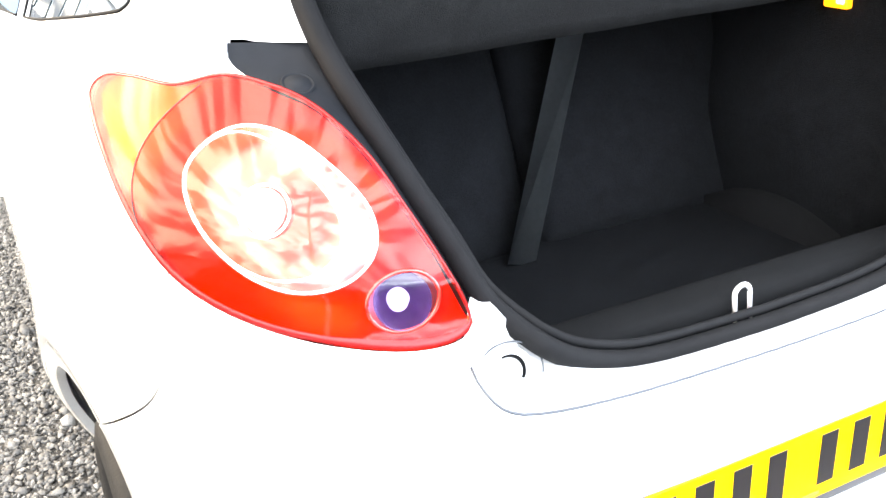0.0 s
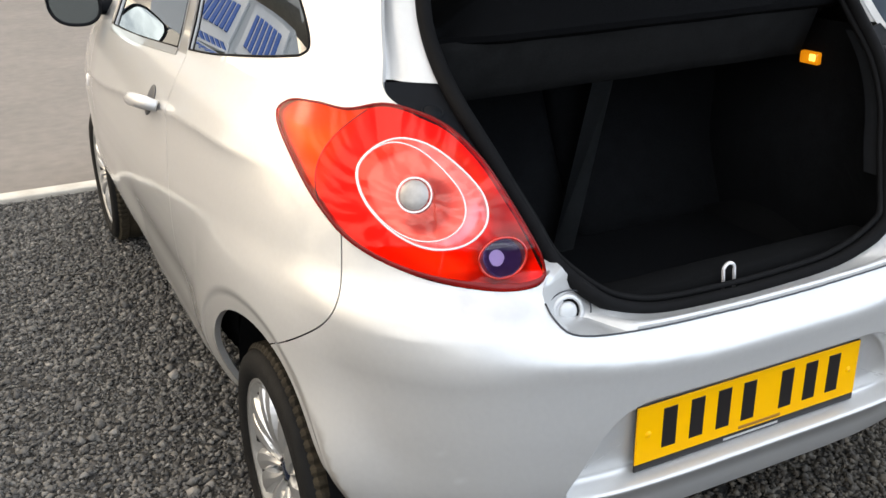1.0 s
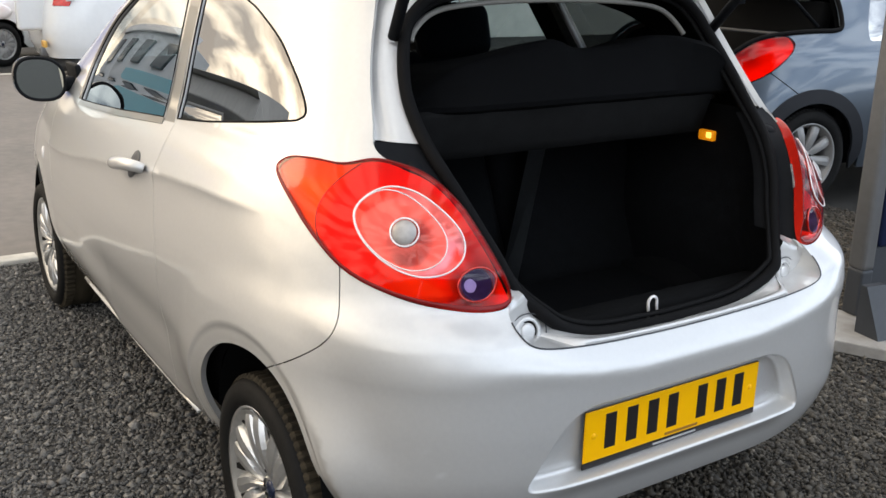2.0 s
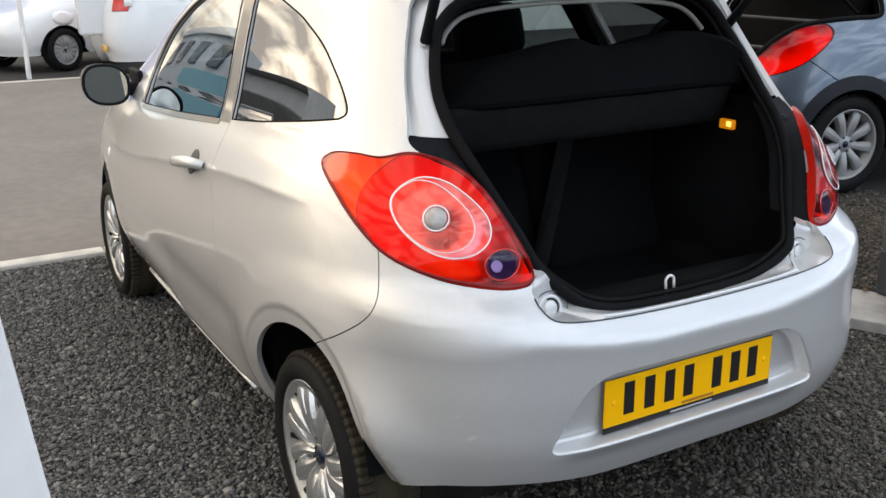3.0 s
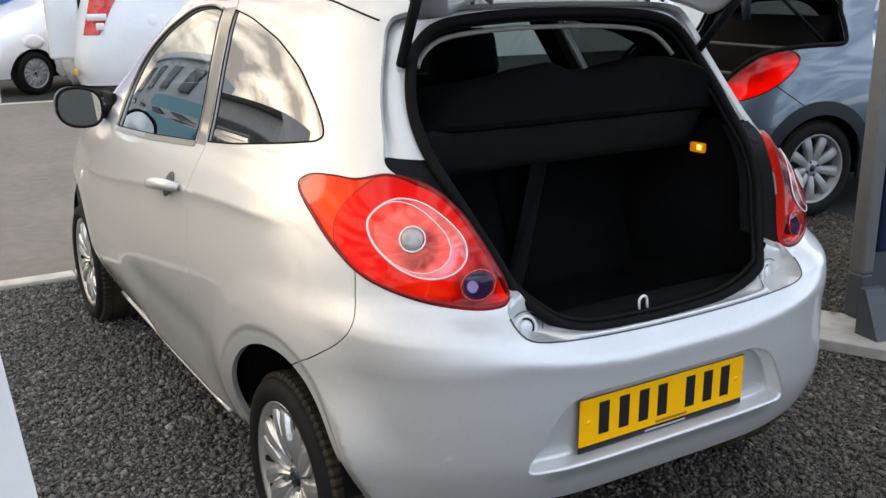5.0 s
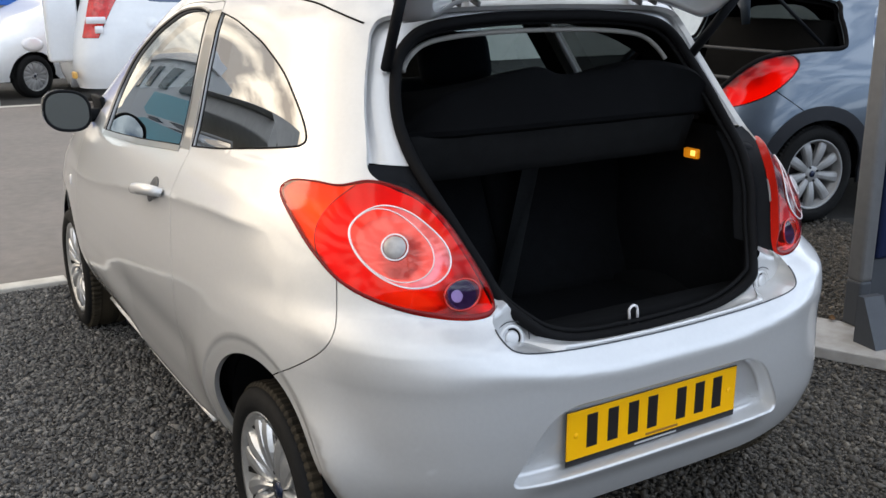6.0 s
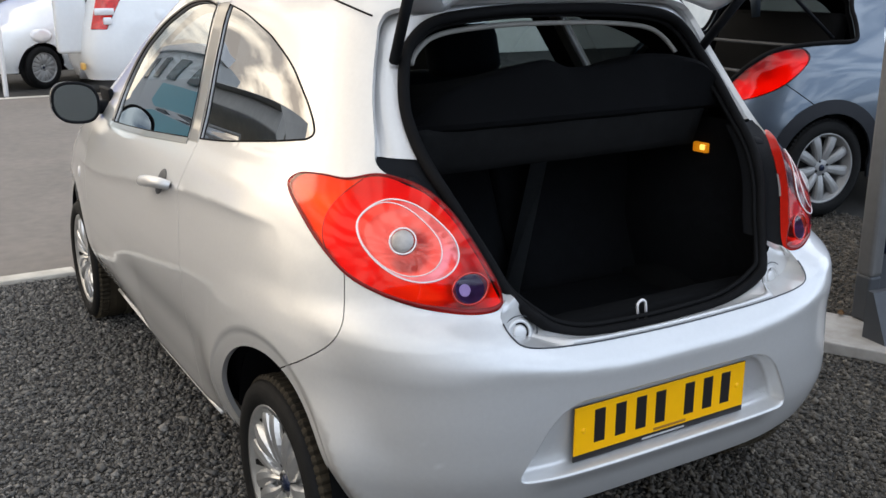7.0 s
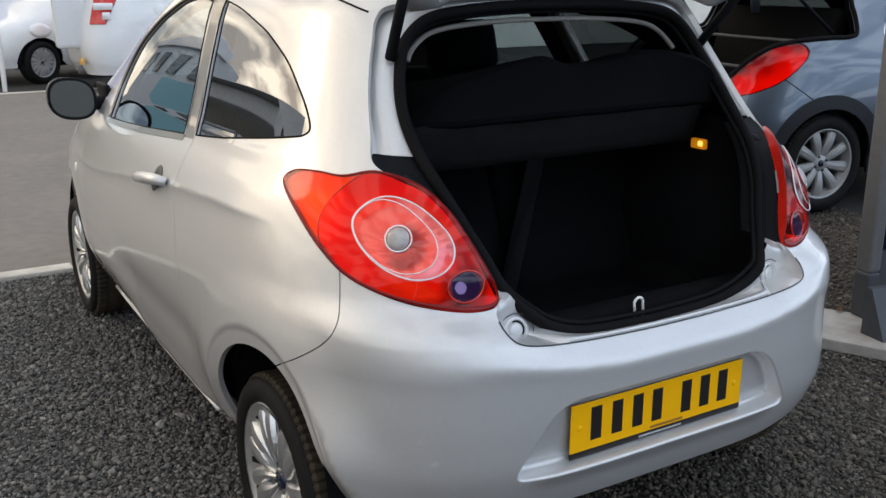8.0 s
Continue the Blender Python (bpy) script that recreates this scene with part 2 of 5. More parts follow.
def tube(pts, r, seg=10, closed=False, flat=1.0):
    """A tube along points; flat squeezes it across."""
    pts = [Vector(p) for p in pts]
    n = len(pts)
    verts, faces = [], []
    up = Vector((0, 0, 1))
    for i, p in enumerate(pts):
        a = pts[(i - 1) % n] if closed or i else p
        b = pts[(i + 1) % n] if closed or i < n - 1 else p
        t = (b - a).normalized()
        s = t.cross(up)
        if s.length < 1e-3:
            s = t.cross(Vector((0, 1, 0)))
        s.normalize()
        u = s.cross(t)
        rad_ = r(i / max(1, n - 1)) if callable(r) else r
        for k in range(seg):
            w = 2 * math.pi * k / seg
            verts.append(p + s * math.cos(w) * rad_ * flat + u * math.sin(w) * rad_)
    for i in range(n if closed else n - 1):
        i2 = (i + 1) % n
        for k in range(seg):
            k2 = (k + 1) % seg
            faces.append((i * seg + k, i * seg + k2, i2 * seg + k2, i2 * seg + k))
    if not closed:
        faces.append(tuple(range(seg))[::-1])
        faces.append(tuple(range((n - 1) * seg, n * seg)))
    return raw(verts, faces)


def smooth_loop(ctrl, per=8, closed=True):
    """A Catmull-Rom curve through control points of any dimension."""
    n = len(ctrl)
    out = []
    for i in range(n if closed else n - 1):
        p = [ctrl[(i + k) % n] if closed else ctrl[min(max(i + k, 0), n - 1)] for k in (-1, 0, 1, 2)]
        for j in range(per):
            t = j / per
            out.append(tuple(0.5 * (2 * b + (c - a) * t + (2 * a - 5 * b + 4 * c - d) * t * t + (3 * b - a - 3 * c + d) * t ** 3)
                             for a, b, c, d in zip(*p)))
    if not closed:
        out.append(tuple(ctrl[-1]))
    return out


def fine(loop, step, closed=True):
    """The same loop with points at least every step."""
    out = []
    for a, b in zip(loop, loop[1:] + loop[:1] if closed else loop[1:]):
        n = max(1, math.ceil(math.hypot(b[0] - a[0], b[1] - a[1]) / step))
        out += [(a[0] + (b[0] - a[0]) * k / n, a[1] + (b[1] - a[1]) * k / n) for k in range(n)]
    return out


def chain(*runs):
    """Joins smooth runs into one loop, with a corner wherever two runs meet."""
    out = []
    for r in runs:
        out += smooth_loop(r, 5, False)[:-1]
    return out


def rounded(corners, per=8):
    """A loop through corners (x, z, radius), each rounded by an arc-like curve."""
    out = []
    n = len(corners)
    for i in range(n):
        p, a, b = Vector(corners[i][:2]), Vector(corners[i - 1][:2]), Vector(corners[(i + 1) % n][:2])
        r = corners[i][2]
        q0, q1 = p + (a - p).normalized() * r, p + (b - p).normalized() * r
        for k in range(per + 1):
            t = k / per
            v = q0 * (1 - t) ** 2 + p * 2 * t * (1 - t) + q1 * t * t
            out.append((v.x, v.y))
    return out


def in_poly(x, y, poly):
    c = False
    j = len(poly) - 1
    for i in range(len(poly)):
        xi, yi = poly[i]
        xj, yj = poly[j]
        if (yi > y) != (yj > y) and x < (xj - xi) * (y - yi) / (yj - yi) + xi:
            c = not c
        j = i
    return c


def smoothstep(a, b, v):
    t = min(1, max(0, (v - a) / (b - a)))
    return t * t * (3 - 2 * t)


# ---- car bodies ----
def poly_depth(x, z, poly):
    """Distance to a loop's edge, positive inside."""
    d = 1e9
    for (x0, z0), (x1, z1) in zip(poly, poly[1:] + poly[:1]):
        ux, uz = x1 - x0, z1 - z0
        t = min(1, max(0, ((x - x0) * ux + (z - z0) * uz) / (ux * ux + uz * uz)))
        d = min(d, math.hypot(x - x0 - t * ux, z - z0 - t * uz))
    return d if in_poly(x, z, poly) else -d


class Shell:
    """A car's outer skin: a plan outline at every height, turned round a centre. th runs from 0 at the tail to 180 at the nose."""

    def __init__(self, z, half, rear, front, power, yc, bumps=None, rise=None, soft=None):
        self.z, self.half, self.rear, self.front, self.power, self.yc, self.bumps = z, half, rear, front, power, yc, bumps
        self.rise = rise                        # how far the tail's profile climbs round the corner
        self.soft = soft                        # over what height its creases are evened out
        self.cache = {}

    def at(self, name, z):
        zs, vs = self.z, {"half": self.half, "rear": self.rear, "front": self.front, "power": self.power}[name]
        z = min(max(z, zs[0]), zs[-1])
        i = len(zs) - 2
        for k in range(len(zs) - 1):
            if z <= zs[k + 1]:
                i = k
                break

        def slope(k):
            a, b = max(k - 1, 0), min(k + 1, len(zs) - 1)
            return (vs[b] - vs[a]) / (zs[b] - zs[a])
        h = zs[i + 1] - zs[i]
        t = (z - zs[i]) / h
        return (2 * t ** 3 - 3 * t * t + 1) * vs[i] + (t ** 3 - 2 * t * t + t) * h * slope(i) + (3 * t * t - 2 * t ** 3) * vs[i + 1] + (t ** 3 - t * t) * h * slope(i + 1)

    def level(self, z):
        key = round(z, 5)
        if key not in self.cache:
            self.cache[key] = (self.at("half", z), self.yc - self.at("rear", z), self.at("front", z) - self.yc, self.at("power", z))
        return self.cache[key]

    def point(self, th, z, side=-1, off=0.0):
        """th in degrees; side -1 is the car's left. off: metres inwards."""
        a, b, f, n = self.level(z)
        t = radians(th)
        c, s = math.cos(t), math.sin(t)
        if self.rise and c > 0:
            up = self.rise(abs(th), z)
            wide = self.soft(abs(th), z) if self.soft else 0.0
            if wide:
                b = sum(self.level(z - up + wide * q)[1] for q in (-1.0, -0.6, -0.2, 0.2, 0.6, 1.0)) / 6
            elif up:
                b = self.level(z - up)[1]
        e = b if c > 0 else f
        r = (abs(c / e) ** n + abs(s / a) ** n) ** (-1 / n) - off
        x, y = side * r * s, self.yc - r * c
        if self.bumps:
            d = self.bumps(x, y, z, th)
            if d:
                # outwards along the plan outline's normal
                gx = side * math.copysign(n * abs(s * r / a) ** (n - 1) / a, s)
                gy = -math.copysign(n * abs(c * r / e) ** (n - 1) / e, c)
                g = math.hypot(gx, gy) or 1
                x, y = x + d * gx / g, y + d * gy / g
        return Vector((x, y, z))

    def normal(self, th, z, side=-1):
        h = 0.1
        p1, p0 = self.point(th + h, z, side), self.point(th - h, z, side)
        q1, q0 = self.point(th, z + 0.0012, side), self.point(th, z - 0.0012, side)
        n = (p1 - p0).cross(q1 - q0) * (-side)
        if n.length < 1e-12:
            return Vector((0, -1, 0))
        n.normalize()
        c = Vector((0, self.yc, z))
        if n.dot(self.point(th, z, side) - c) < 0:
            n = -n
        return n

    def theta(self, x, y):
        return math.degrees(math.atan2(abs(x), self.yc - y))

    def theta_x(self, x, z):
        """th of the point on the tail at that x and height."""
        lo, hi = 0.0, 60.0
        for _ in range(40):
            mid = (lo + hi) / 2
            if abs(self.point(mid, z).x) < abs(x):
                lo = mid
            else:
                hi = mid
        return (lo + hi) / 2

    def theta_y(self, y, z):
        lo, hi = 15.0, 165.0
        for _ in range(40):
            mid = (lo + hi) / 2
            if self.point(mid, z).y < y:
                lo = mid
            else:
                hi = mid
        return (lo + hi) / 2


def cut_skin(shell, ths, zs, outlines, gaps, sort, side, gap=0.0014, lines=(), avoid=None):
    """Cuts the skin along outlines into named sheets. outlines: closed loops of (th, z); gaps: open lines that stay open as joints;
    sort(th, z): the sheet's name, or None for a hole."""
    from mathutils.geometry import delaunay_2d_cdt
    K = 70.0                                    # degrees to a unit, so that both axes have like steps
    pts, edges = [], []

    def line(loop, closed):
        i0 = len(pts)
        pts.extend(Vector((a / K, b)) for a, b in loop)
        n = len(loop)
        edges.extend((i0 + i, i0 + (i + 1) % n) for i in range(n if closed else n - 1))
    for loop in outlines:
        line(loop, True)
    for loop in lines:
        line(loop, False)
    for ln in gaps:
        for sgn in (-1, 1):
            out = []
            for i, (a, b) in enumerate(ln):
                p0, p1 = ln[max(i - 1, 0)], ln[min(i + 1, len(ln) - 1)]
                da, db = p1[0] - p0[0], p1[1] - p0[1]
                w = (shell.point(a + 0.5, b) - shell.point(a - 0.5, b)).length
                tx, tz = da * w, db
                q = math.hypot(tx, tz) or 1
                out.append((a + sgn * gap * (-tz / q) / w, b + sgn * gap * (tx / q)))
            line(out, False)
    for a in ths:
        for b in zs:
            if not (avoid and avoid(a, b)):
                pts.append(Vector((a / K, b)))
    vo, _, fo, _, _, _ = delaunay_2d_cdt(pts, edges, [], 0, 1e-5)
    sheets = {}
    boxes = [(min(a for a, b in ln) - 1, max(a for a, b in ln) + 1, min(b for a, b in ln) - 0.01, max(b for a, b in ln) + 0.01, ln) for ln in gaps]
    for f in fo:
        a = sum(vo[i].x for i in f) / 3 * K
        b = sum(vo[i].y for i in f) / 3
        skip = False
        for a0, a1, b0, b1, ln in boxes:
            if a0 < a < a1 and b0 < b < b1:
                w = (shell.point(a + 0.5, b) - shell.point(a - 0.5, b)).length
                for (pa, pb), (qa, qb) in zip(ln[:-1], ln[1:]):
                    ux, uz, vx, vz = (qa - pa) * w, qb - pb, (a - pa) * w, b - pb
                    L = ux * ux + uz * uz
                    t = min(1, max(0, (ux * vx + uz * vz) / L)) if L else 0
                    if math.hypot(vx - t * ux, vz - t * uz) < gap * 0.98:
                        skip = True
                        break
            if skip:
                break
        if skip:
            continue
        nm = sort(a, b)
        if nm:
            sheets.setdefault(nm, []).append(f)
    return [(v.x * K, v.y) for v in vo], sheets


def sheet(name, shell, coords, faces, side, material, parent, label="", off=0.0, lift=None, flange=0.0, flat=0.0, drop=None):
    """One sheet of the skin as a mesh with the skin's own normals, its free edges folded inwards by flange. side 0: both halves in one; flat: how much a pane's curve is evened out."""
    idx = {}
    verts, norms, fs, mid = [], [], [], set()
    for sd in ((-1, 1) if side == 0 else (side,)):
        for f in faces:
            if drop:
                c = sum((shell.point(*coords[i], sd) for i in f), Vector()) / 3
                if drop(c.x, c.z) > 0:
                    continue
            g = []
            for i in f:
                th, z = coords[i]
                on_mid = side == 0 and (th < 0.01 or th > 179.99)
                key = (0 if on_mid else sd, i)
                if key not in idx:
                    idx[key] = len(verts)
                    if on_mid:
                        mid.add(len(verts))
                    o = off - (lift(th, z) if lift else 0.0)
                    n = shell.normal(th, z, sd)
                    if on_mid:
                        n = Vector((0, n.y, n.z)).normalized()
                    verts.append(shell.point(th, z, sd) - n * o)
                    norms.append(n)
                g.append(idx[key])
            a, b, c = (verts[k] for k in g)
            if (b - a).cross(c - a).dot(norms[g[0]]) < 0:
                g.reverse()
            fs.append(g)
    if lift:
        acc = [Vector() for _ in verts]
        for g in fs:
            a, b, c = (verts[k] for k in g)
            fn = (b - a).cross(c - a)
            for k in g:
                acc[k] += fn
        norms = [v.normalized() if v.length > 0 else n for v, n in zip(acc, norms)]
    if flat:
        mean = sum(norms, Vector()).normalized()
        norms = [(mean * flat + n * (1 - flat)).normalized() for n in norms]
    nskin = len(fs)
    if flange:
        seen = {}
        for g in fs:
            for k in range(3):
                e = (g[k], g[(k + 1) % 3])
                seen[(min(e), max(e))] = None if (min(e), max(e)) in seen else e
        deep = {}
        base = len(verts)
        for e in [v for v in seen.values() if v]:
            if drop and all(abs(drop(verts[v].x, verts[v].z)) < 0.002 for v in e):
                continue
            q = []
            for v in e:
                if v not in deep:
                    deep[v] = len(verts)
                    verts.append(verts[v] - norms[v] * flange)
                    norms.append(norms[v])
                q.append(deep[v])
            fs.append([e[1], e[0], q[0], q[1]])
    me = bpy.data.meshes.new(name)
    me.from_pydata([tuple(v) for v in verts], [], fs)
    me.update()
    for k, pl in enumerate(me.polygons):
        pl.use_smooth = True
    ln = [tuple(pl.normal) for pl in me.polygons]
    loops = []
    for k, pl in enumerate(me.polygons):
        for v in pl.vertices:
            loops.append(tuple(norms[v]) if k < nskin else ln[k])
    me.normals_split_custom_set(loops)
    me.materials.append(material)
    ob = new(name, me)
    ob.parent = parent
    if parent.type == "EMPTY":
        ob.matrix_parent_inverse = parent.matrix_basis.inverted()
    tagged(ob, label)
    return ob


def steps(a, b, d):
    n = max(1, round((b - a) / d))
    return [a + (b - a) * i / n for i in range(n)]


def ellipse(ct, cz, rt, rz, tilt=0.0, n=40):
    out = []
    for k in range(n):
        w = 2 * math.pi * k / n
        u, v = math.cos(w), math.sin(w)
        out.append((ct + rt * (u + tilt * v), cz + rz * v))
    return out


def make_wheel(name, hub, out, rim_r, tyre_r, width, spokes, parent, twin=True, spoke_mat=None, dusty=True):
    """out: +1 or -1, the side of the car that the wheel faces. The wheel's axle is x."""
    w = empty(name, hub, parent=None)
    w.parent = parent
    w.matrix_parent_inverse = parent.matrix_basis.inverted()
    turn = Matrix.Rotation(radians(90) * out, 4, "Y")       # lathe's +z becomes the outer face
    h = width / 2
    side = [(rim_r + 0.002, h - 0.012), (rim_r + 0.012, h - 0.002), (rim_r + 0.4 * (tyre_r - rim_r), h + 0.006),
            (rim_r + 0.75 * (tyre_r - rim_r), h - 0.002), (tyre_r - 0.012, h - 0.014)]
    prof = side + [(r, -z) for r, z in side[::-1]]
    part("tyre", lathe(prof, 72, m=turn), M_TYRE, w, local=True)
    # tread: ribs with cross grooves
    n, verts, faces = 216, [], []
    rows = [h - 0.014, h - 0.022, h - 0.05, h - 0.055, 0.01, -0.01, -h + 0.055, -h + 0.05, -h + 0.022, -h + 0.014]
    for k in range(n):
        a = 2 * math.pi * k / n
        for j, z in enumerate(rows):
            r = tyre_r - (0.010 if j in (0, 9) else 0.0)
            if j in (3, 6):
                r -= 0.006
            if k % 3 == 0 and j in (0, 1, 2, 7, 8, 9):
                r -= 0.007
            verts.append((r * math.cos(a), r * math.sin(a), z))
    m = len(rows)
    for k in range(n):
        k2 = (k + 1) % n
        for j in range(m - 1):
            faces.append((k * m + j, k2 * m + j, k2 * m + j + 1, k * m + j + 1))
    bm = raw(verts, faces)
    bmesh.ops.transform(bm, matrix=turn, verts=bm.verts)
    part("tread", bm, M_TREAD if dusty else M_TYRE, w, "worn tyre tread with dried dirt" if dusty else "", smooth=False, local=True)
    # rim: barrel and lip
    prof = [(rim_r - 0.012, h - 0.045), (rim_r - 0.008, h - 0.018), (rim_r - 0.002, h - 0.008), (rim_r + 0.006, h - 0.006), (rim_r + 0.006, h - 0.02),
            (rim_r - 0.004, -h + 0.02), (rim_r - 0.02, -h + 0.03), (rim_r - 0.025, h - 0.05)]
    part("rim", lathe(prof, 72, closed=True, m=turn), spoke_mat or M_ALLOY, w, local=True)
    part("brake_disc", lathe([(0.0, 0.0), (0.125, 0.0), (0.125, -0.02), (0.0, -0.02)], 48, m=turn), M_DARKMETAL, w, local=True)
    part("wheel_well_disc", lathe([(0.0, -0.05), (rim_r - 0.02, -0.05), (rim_r - 0.02, -0.055), (0, -0.055)], 48, m=turn), M_DARKMETAL, w, local=True)
    if twin:
        part("rim_dish", lathe([(0.03, h - 0.034), (0.08, h - 0.034), (0.13, h - 0.030), (rim_r - 0.024, h - 0.022), (rim_r - 0.012, h - 0.010), (rim_r - 0.003, h - 0.006)], 56, m=turn), M_DISH, w, "grey inner dish of the wheel", local=True)
    for k in range(spokes):
        a = 2 * math.pi * k / spokes
        skew = (0.10 if k % 2 else -0.10) if twin else 0.0
        vs, fs = [], []
        R = 11
        for i in range(R):
            t = i / (R - 1)
            r = 0.035 + t * (rim_r - 0.043)
            if twin:
                # bent blade: narrow at the hub, broad to the rim
                wd = 0.0075 + 0.0165 * smoothstep(0.05, 0.55, t) - 0.004 * smoothstep(0.75, 1.0, t)
                ang = a + skew * (0.55 - 1.15 * smoothstep(0.1, 0.6, t)) + 0.10 * smoothstep(0.25, 1.0, t)
            else:
                wd = 0.022 + 0.013 * t
                ang = a
            z = h - 0.008 - (0.0 if twin else 0.012) - 0.020 * (1 - t) ** 2 - 0.006 * t ** 4 + 0.006 * math.sin(math.pi * t)
            for u, dz in ((-1, -0.012), (-0.72, -0.001), (0.0, 0.002), (0.72, -0.001), (1, -0.012), (0.95, -0.04), (-0.95, -0.04)):
                b = u * wd
                vs.append((r * math.cos(ang) - b * math.sin(ang), r * math.sin(ang) + b * math.cos(ang), z + dz))
        for i in range(R - 1):
            for j in range(7):
                j2 = (j + 1) % 7
                fs.append((i * 7 + j, i * 7 + j2, (i + 1) * 7 + j2, (i + 1) * 7 + j))
        fs.append(tuple(range((R - 1) * 7, R * 7)))
        bm = raw(vs, fs)
        bmesh.ops.recalc_face_normals(bm, faces=bm.faces)
        bmesh.ops.transform(bm, matrix=turn, verts=bm.verts)
        part("spoke", bm, spoke_mat or M_ALLOY, w, smooth=False, local=True)
        if twin:
            # dark pocket through the dish beside each blade
            am = a + math.pi / spokes + 0.10
            vs = []
            for r, wd in ((rim_r - 0.060, 0.002), (rim_r - 0.045, 0.006), (rim_r - 0.026, 0.009), (rim_r - 0.019, 0.007)):
                vs += [(r * math.cos(am) + q * wd * math.sin(am), r * math.sin(am) - q * wd * math.cos(am), h - 0.0205 - 0.12 * (rim_r - 0.024 - r) + 1.0 * max(0.0, r - rim_r + 0.024)) for q in (-1, 1)]
            bm = raw(vs, [(0, 1, 3, 2), (2, 3, 5, 4), (4, 5, 7, 6)])
            bmesh.ops.transform(bm, matrix=turn, verts=bm.verts)
            part("vent_pocket", bm, M_TYRE, w, "dark opening in the wheel dish", smooth=False, local=True)
    part("hub", lathe([(0, h - 0.03), (0.05, h - 0.034), (0.062, h - 0.045), (0.064, h - 0.07)], 40, m=turn), spoke_mat or M_ALLOY, w, local=True)
    part("centre_cap", lathe([(0, h - 0.024), (0.017, h - 0.025), (0.021, h - 0.029), (0.023, h - 0.036)], 32, m=turn), M_BADGE, w, "dark blue centre cap", local=True)
    for k in range(4):
        a = 2 * math.pi * k / 4 + 0.4
        part("wheel_nut", lathe([(0, 0.012), (0.007, 0.010), (0.009, 0.0)], 6, m=turn @ Matrix.Translation((0.045 * math.cos(a), 0.045 * math.sin(a), h - 0.036))), M_DARKMETAL, w, local=True)
    return w

# ---- the silver hatchback with its open boot ----
ARCH_R, ARCH_Z, HUB_RY, HUB_FY, HUB_Z = 0.318, 0.302, 0.497, 2.785, 0.268
ARCH_TAIL = 0.84
PLATE_X = -0.042


def arch_squash(dy, hy):
    """the rear arch is shorter behind its hub than in front of it"""
    return ARCH_TAIL if hy == HUB_RY and dy < 0 else 1.0


RECESS = rounded([(-0.416, 0.415, 0.050), (0.416, 0.415, 0.050), (0.312, 0.590, 0.075), (-0.312, 0.590, 0.075)])


def ka_rise(th, z):
    if th < 5 or th > 42 or z < 0.55 or z > 0.80:
        return 0.0
    return 0.118 * ((th - 5) / 27) ** 1.7 * (1 - smoothstep(31, 42, th)) * smoothstep(0.55, 0.64, z) * (1 - smoothstep(0.72, 0.80, z))


def ka_soft(th, z):
    if th < 16 or th > 60 or z < 0.40 or z > 0.90:
        return 0.0
    return 0.085 * smoothstep(16, 31, th) * smoothstep(0.40, 0.55, z) * (1 - smoothstep(0.74, 0.90, z))


def ka_bumps(x, y, z, th):
    d = 0.0
    # flared lips round the wheel arches
    for hy in (HUB_RY, HUB_FY):
        q = math.hypot((y - hy) / arch_squash(y - hy, hy), z - ARCH_Z)
        if 0.25 < q < 0.56 and z > 0.2:
            d += 0.005 * math.exp(-((q - 0.345) / 0.05) ** 2) - 0.005 * (1 - smoothstep(0.352, 0.368, q)) - 0.008 * (1 - smoothstep(0.336, 0.346, q))
            if hy == HUB_RY:
                d += 0.006 * (1 - smoothstep(0.40, 0.50, q)) * smoothstep(0.40, 0.52, z)
                d += 0.036 * (1 - smoothstep(0.16, 0.46, y)) * (1 - smoothstep(0.42, 0.64, z)) * math.exp(-((q - 0.33) / 0.11) ** 2)
    # shoulder line from the lamp to the front wing
    if 40 < th < 150 and 0.6 < z < 1.05:
        zl = 0.915 - 0.105 * smoothstep(45, 140, th) - 0.05 * smoothstep(110, 150, th)
        q = z - zl
        fade = smoothstep(40, 52, th) * (1 - smoothstep(138, 150, th))
        d += fade * 0.011 * (math.exp(-q / 0.07) if q > 0 else math.exp(q / 0.022))
    # hollow along the lower door
    if 55 < th < 130 and z < 0.7:
        d -= 0.018 * smoothstep(58, 75, th) * (1 - smoothstep(112, 128, th)) * math.exp(-((z - 0.46) / 0.085) ** 2)
        d += 0.016 * smoothstep(58, 75, th) * (1 - smoothstep(112, 128, th)) * math.exp(-((z - 0.29) / 0.05) ** 2)
    # number plate recess
    if th < 28 and 0.40 < z < 0.63:
        d += 0.005 * math.exp(-((z - 0.414) / 0.010) ** 2) * (1 - smoothstep(0.30, 0.40, abs(x - PLATE_X)))
    # the far rear corner is tucked in
    if x > 0.36 and y < 0.6 and z < 0.80:
        d -= 0.013 * smoothstep(0.36, 0.60, x) * smoothstep(0.38, 0.60, z) * (1 - smoothstep(0.60, 0.80, z)) * (1 - smoothstep(0.3, 0.6, y))
    # lamp bulges out of the corner
    if 16 < th < 45 and z > 0.74:
        d += 0.022 * math.exp(-((th - 28) / 7.2) ** 2 - ((z - 0.918) / 0.085) ** 2)
    return d


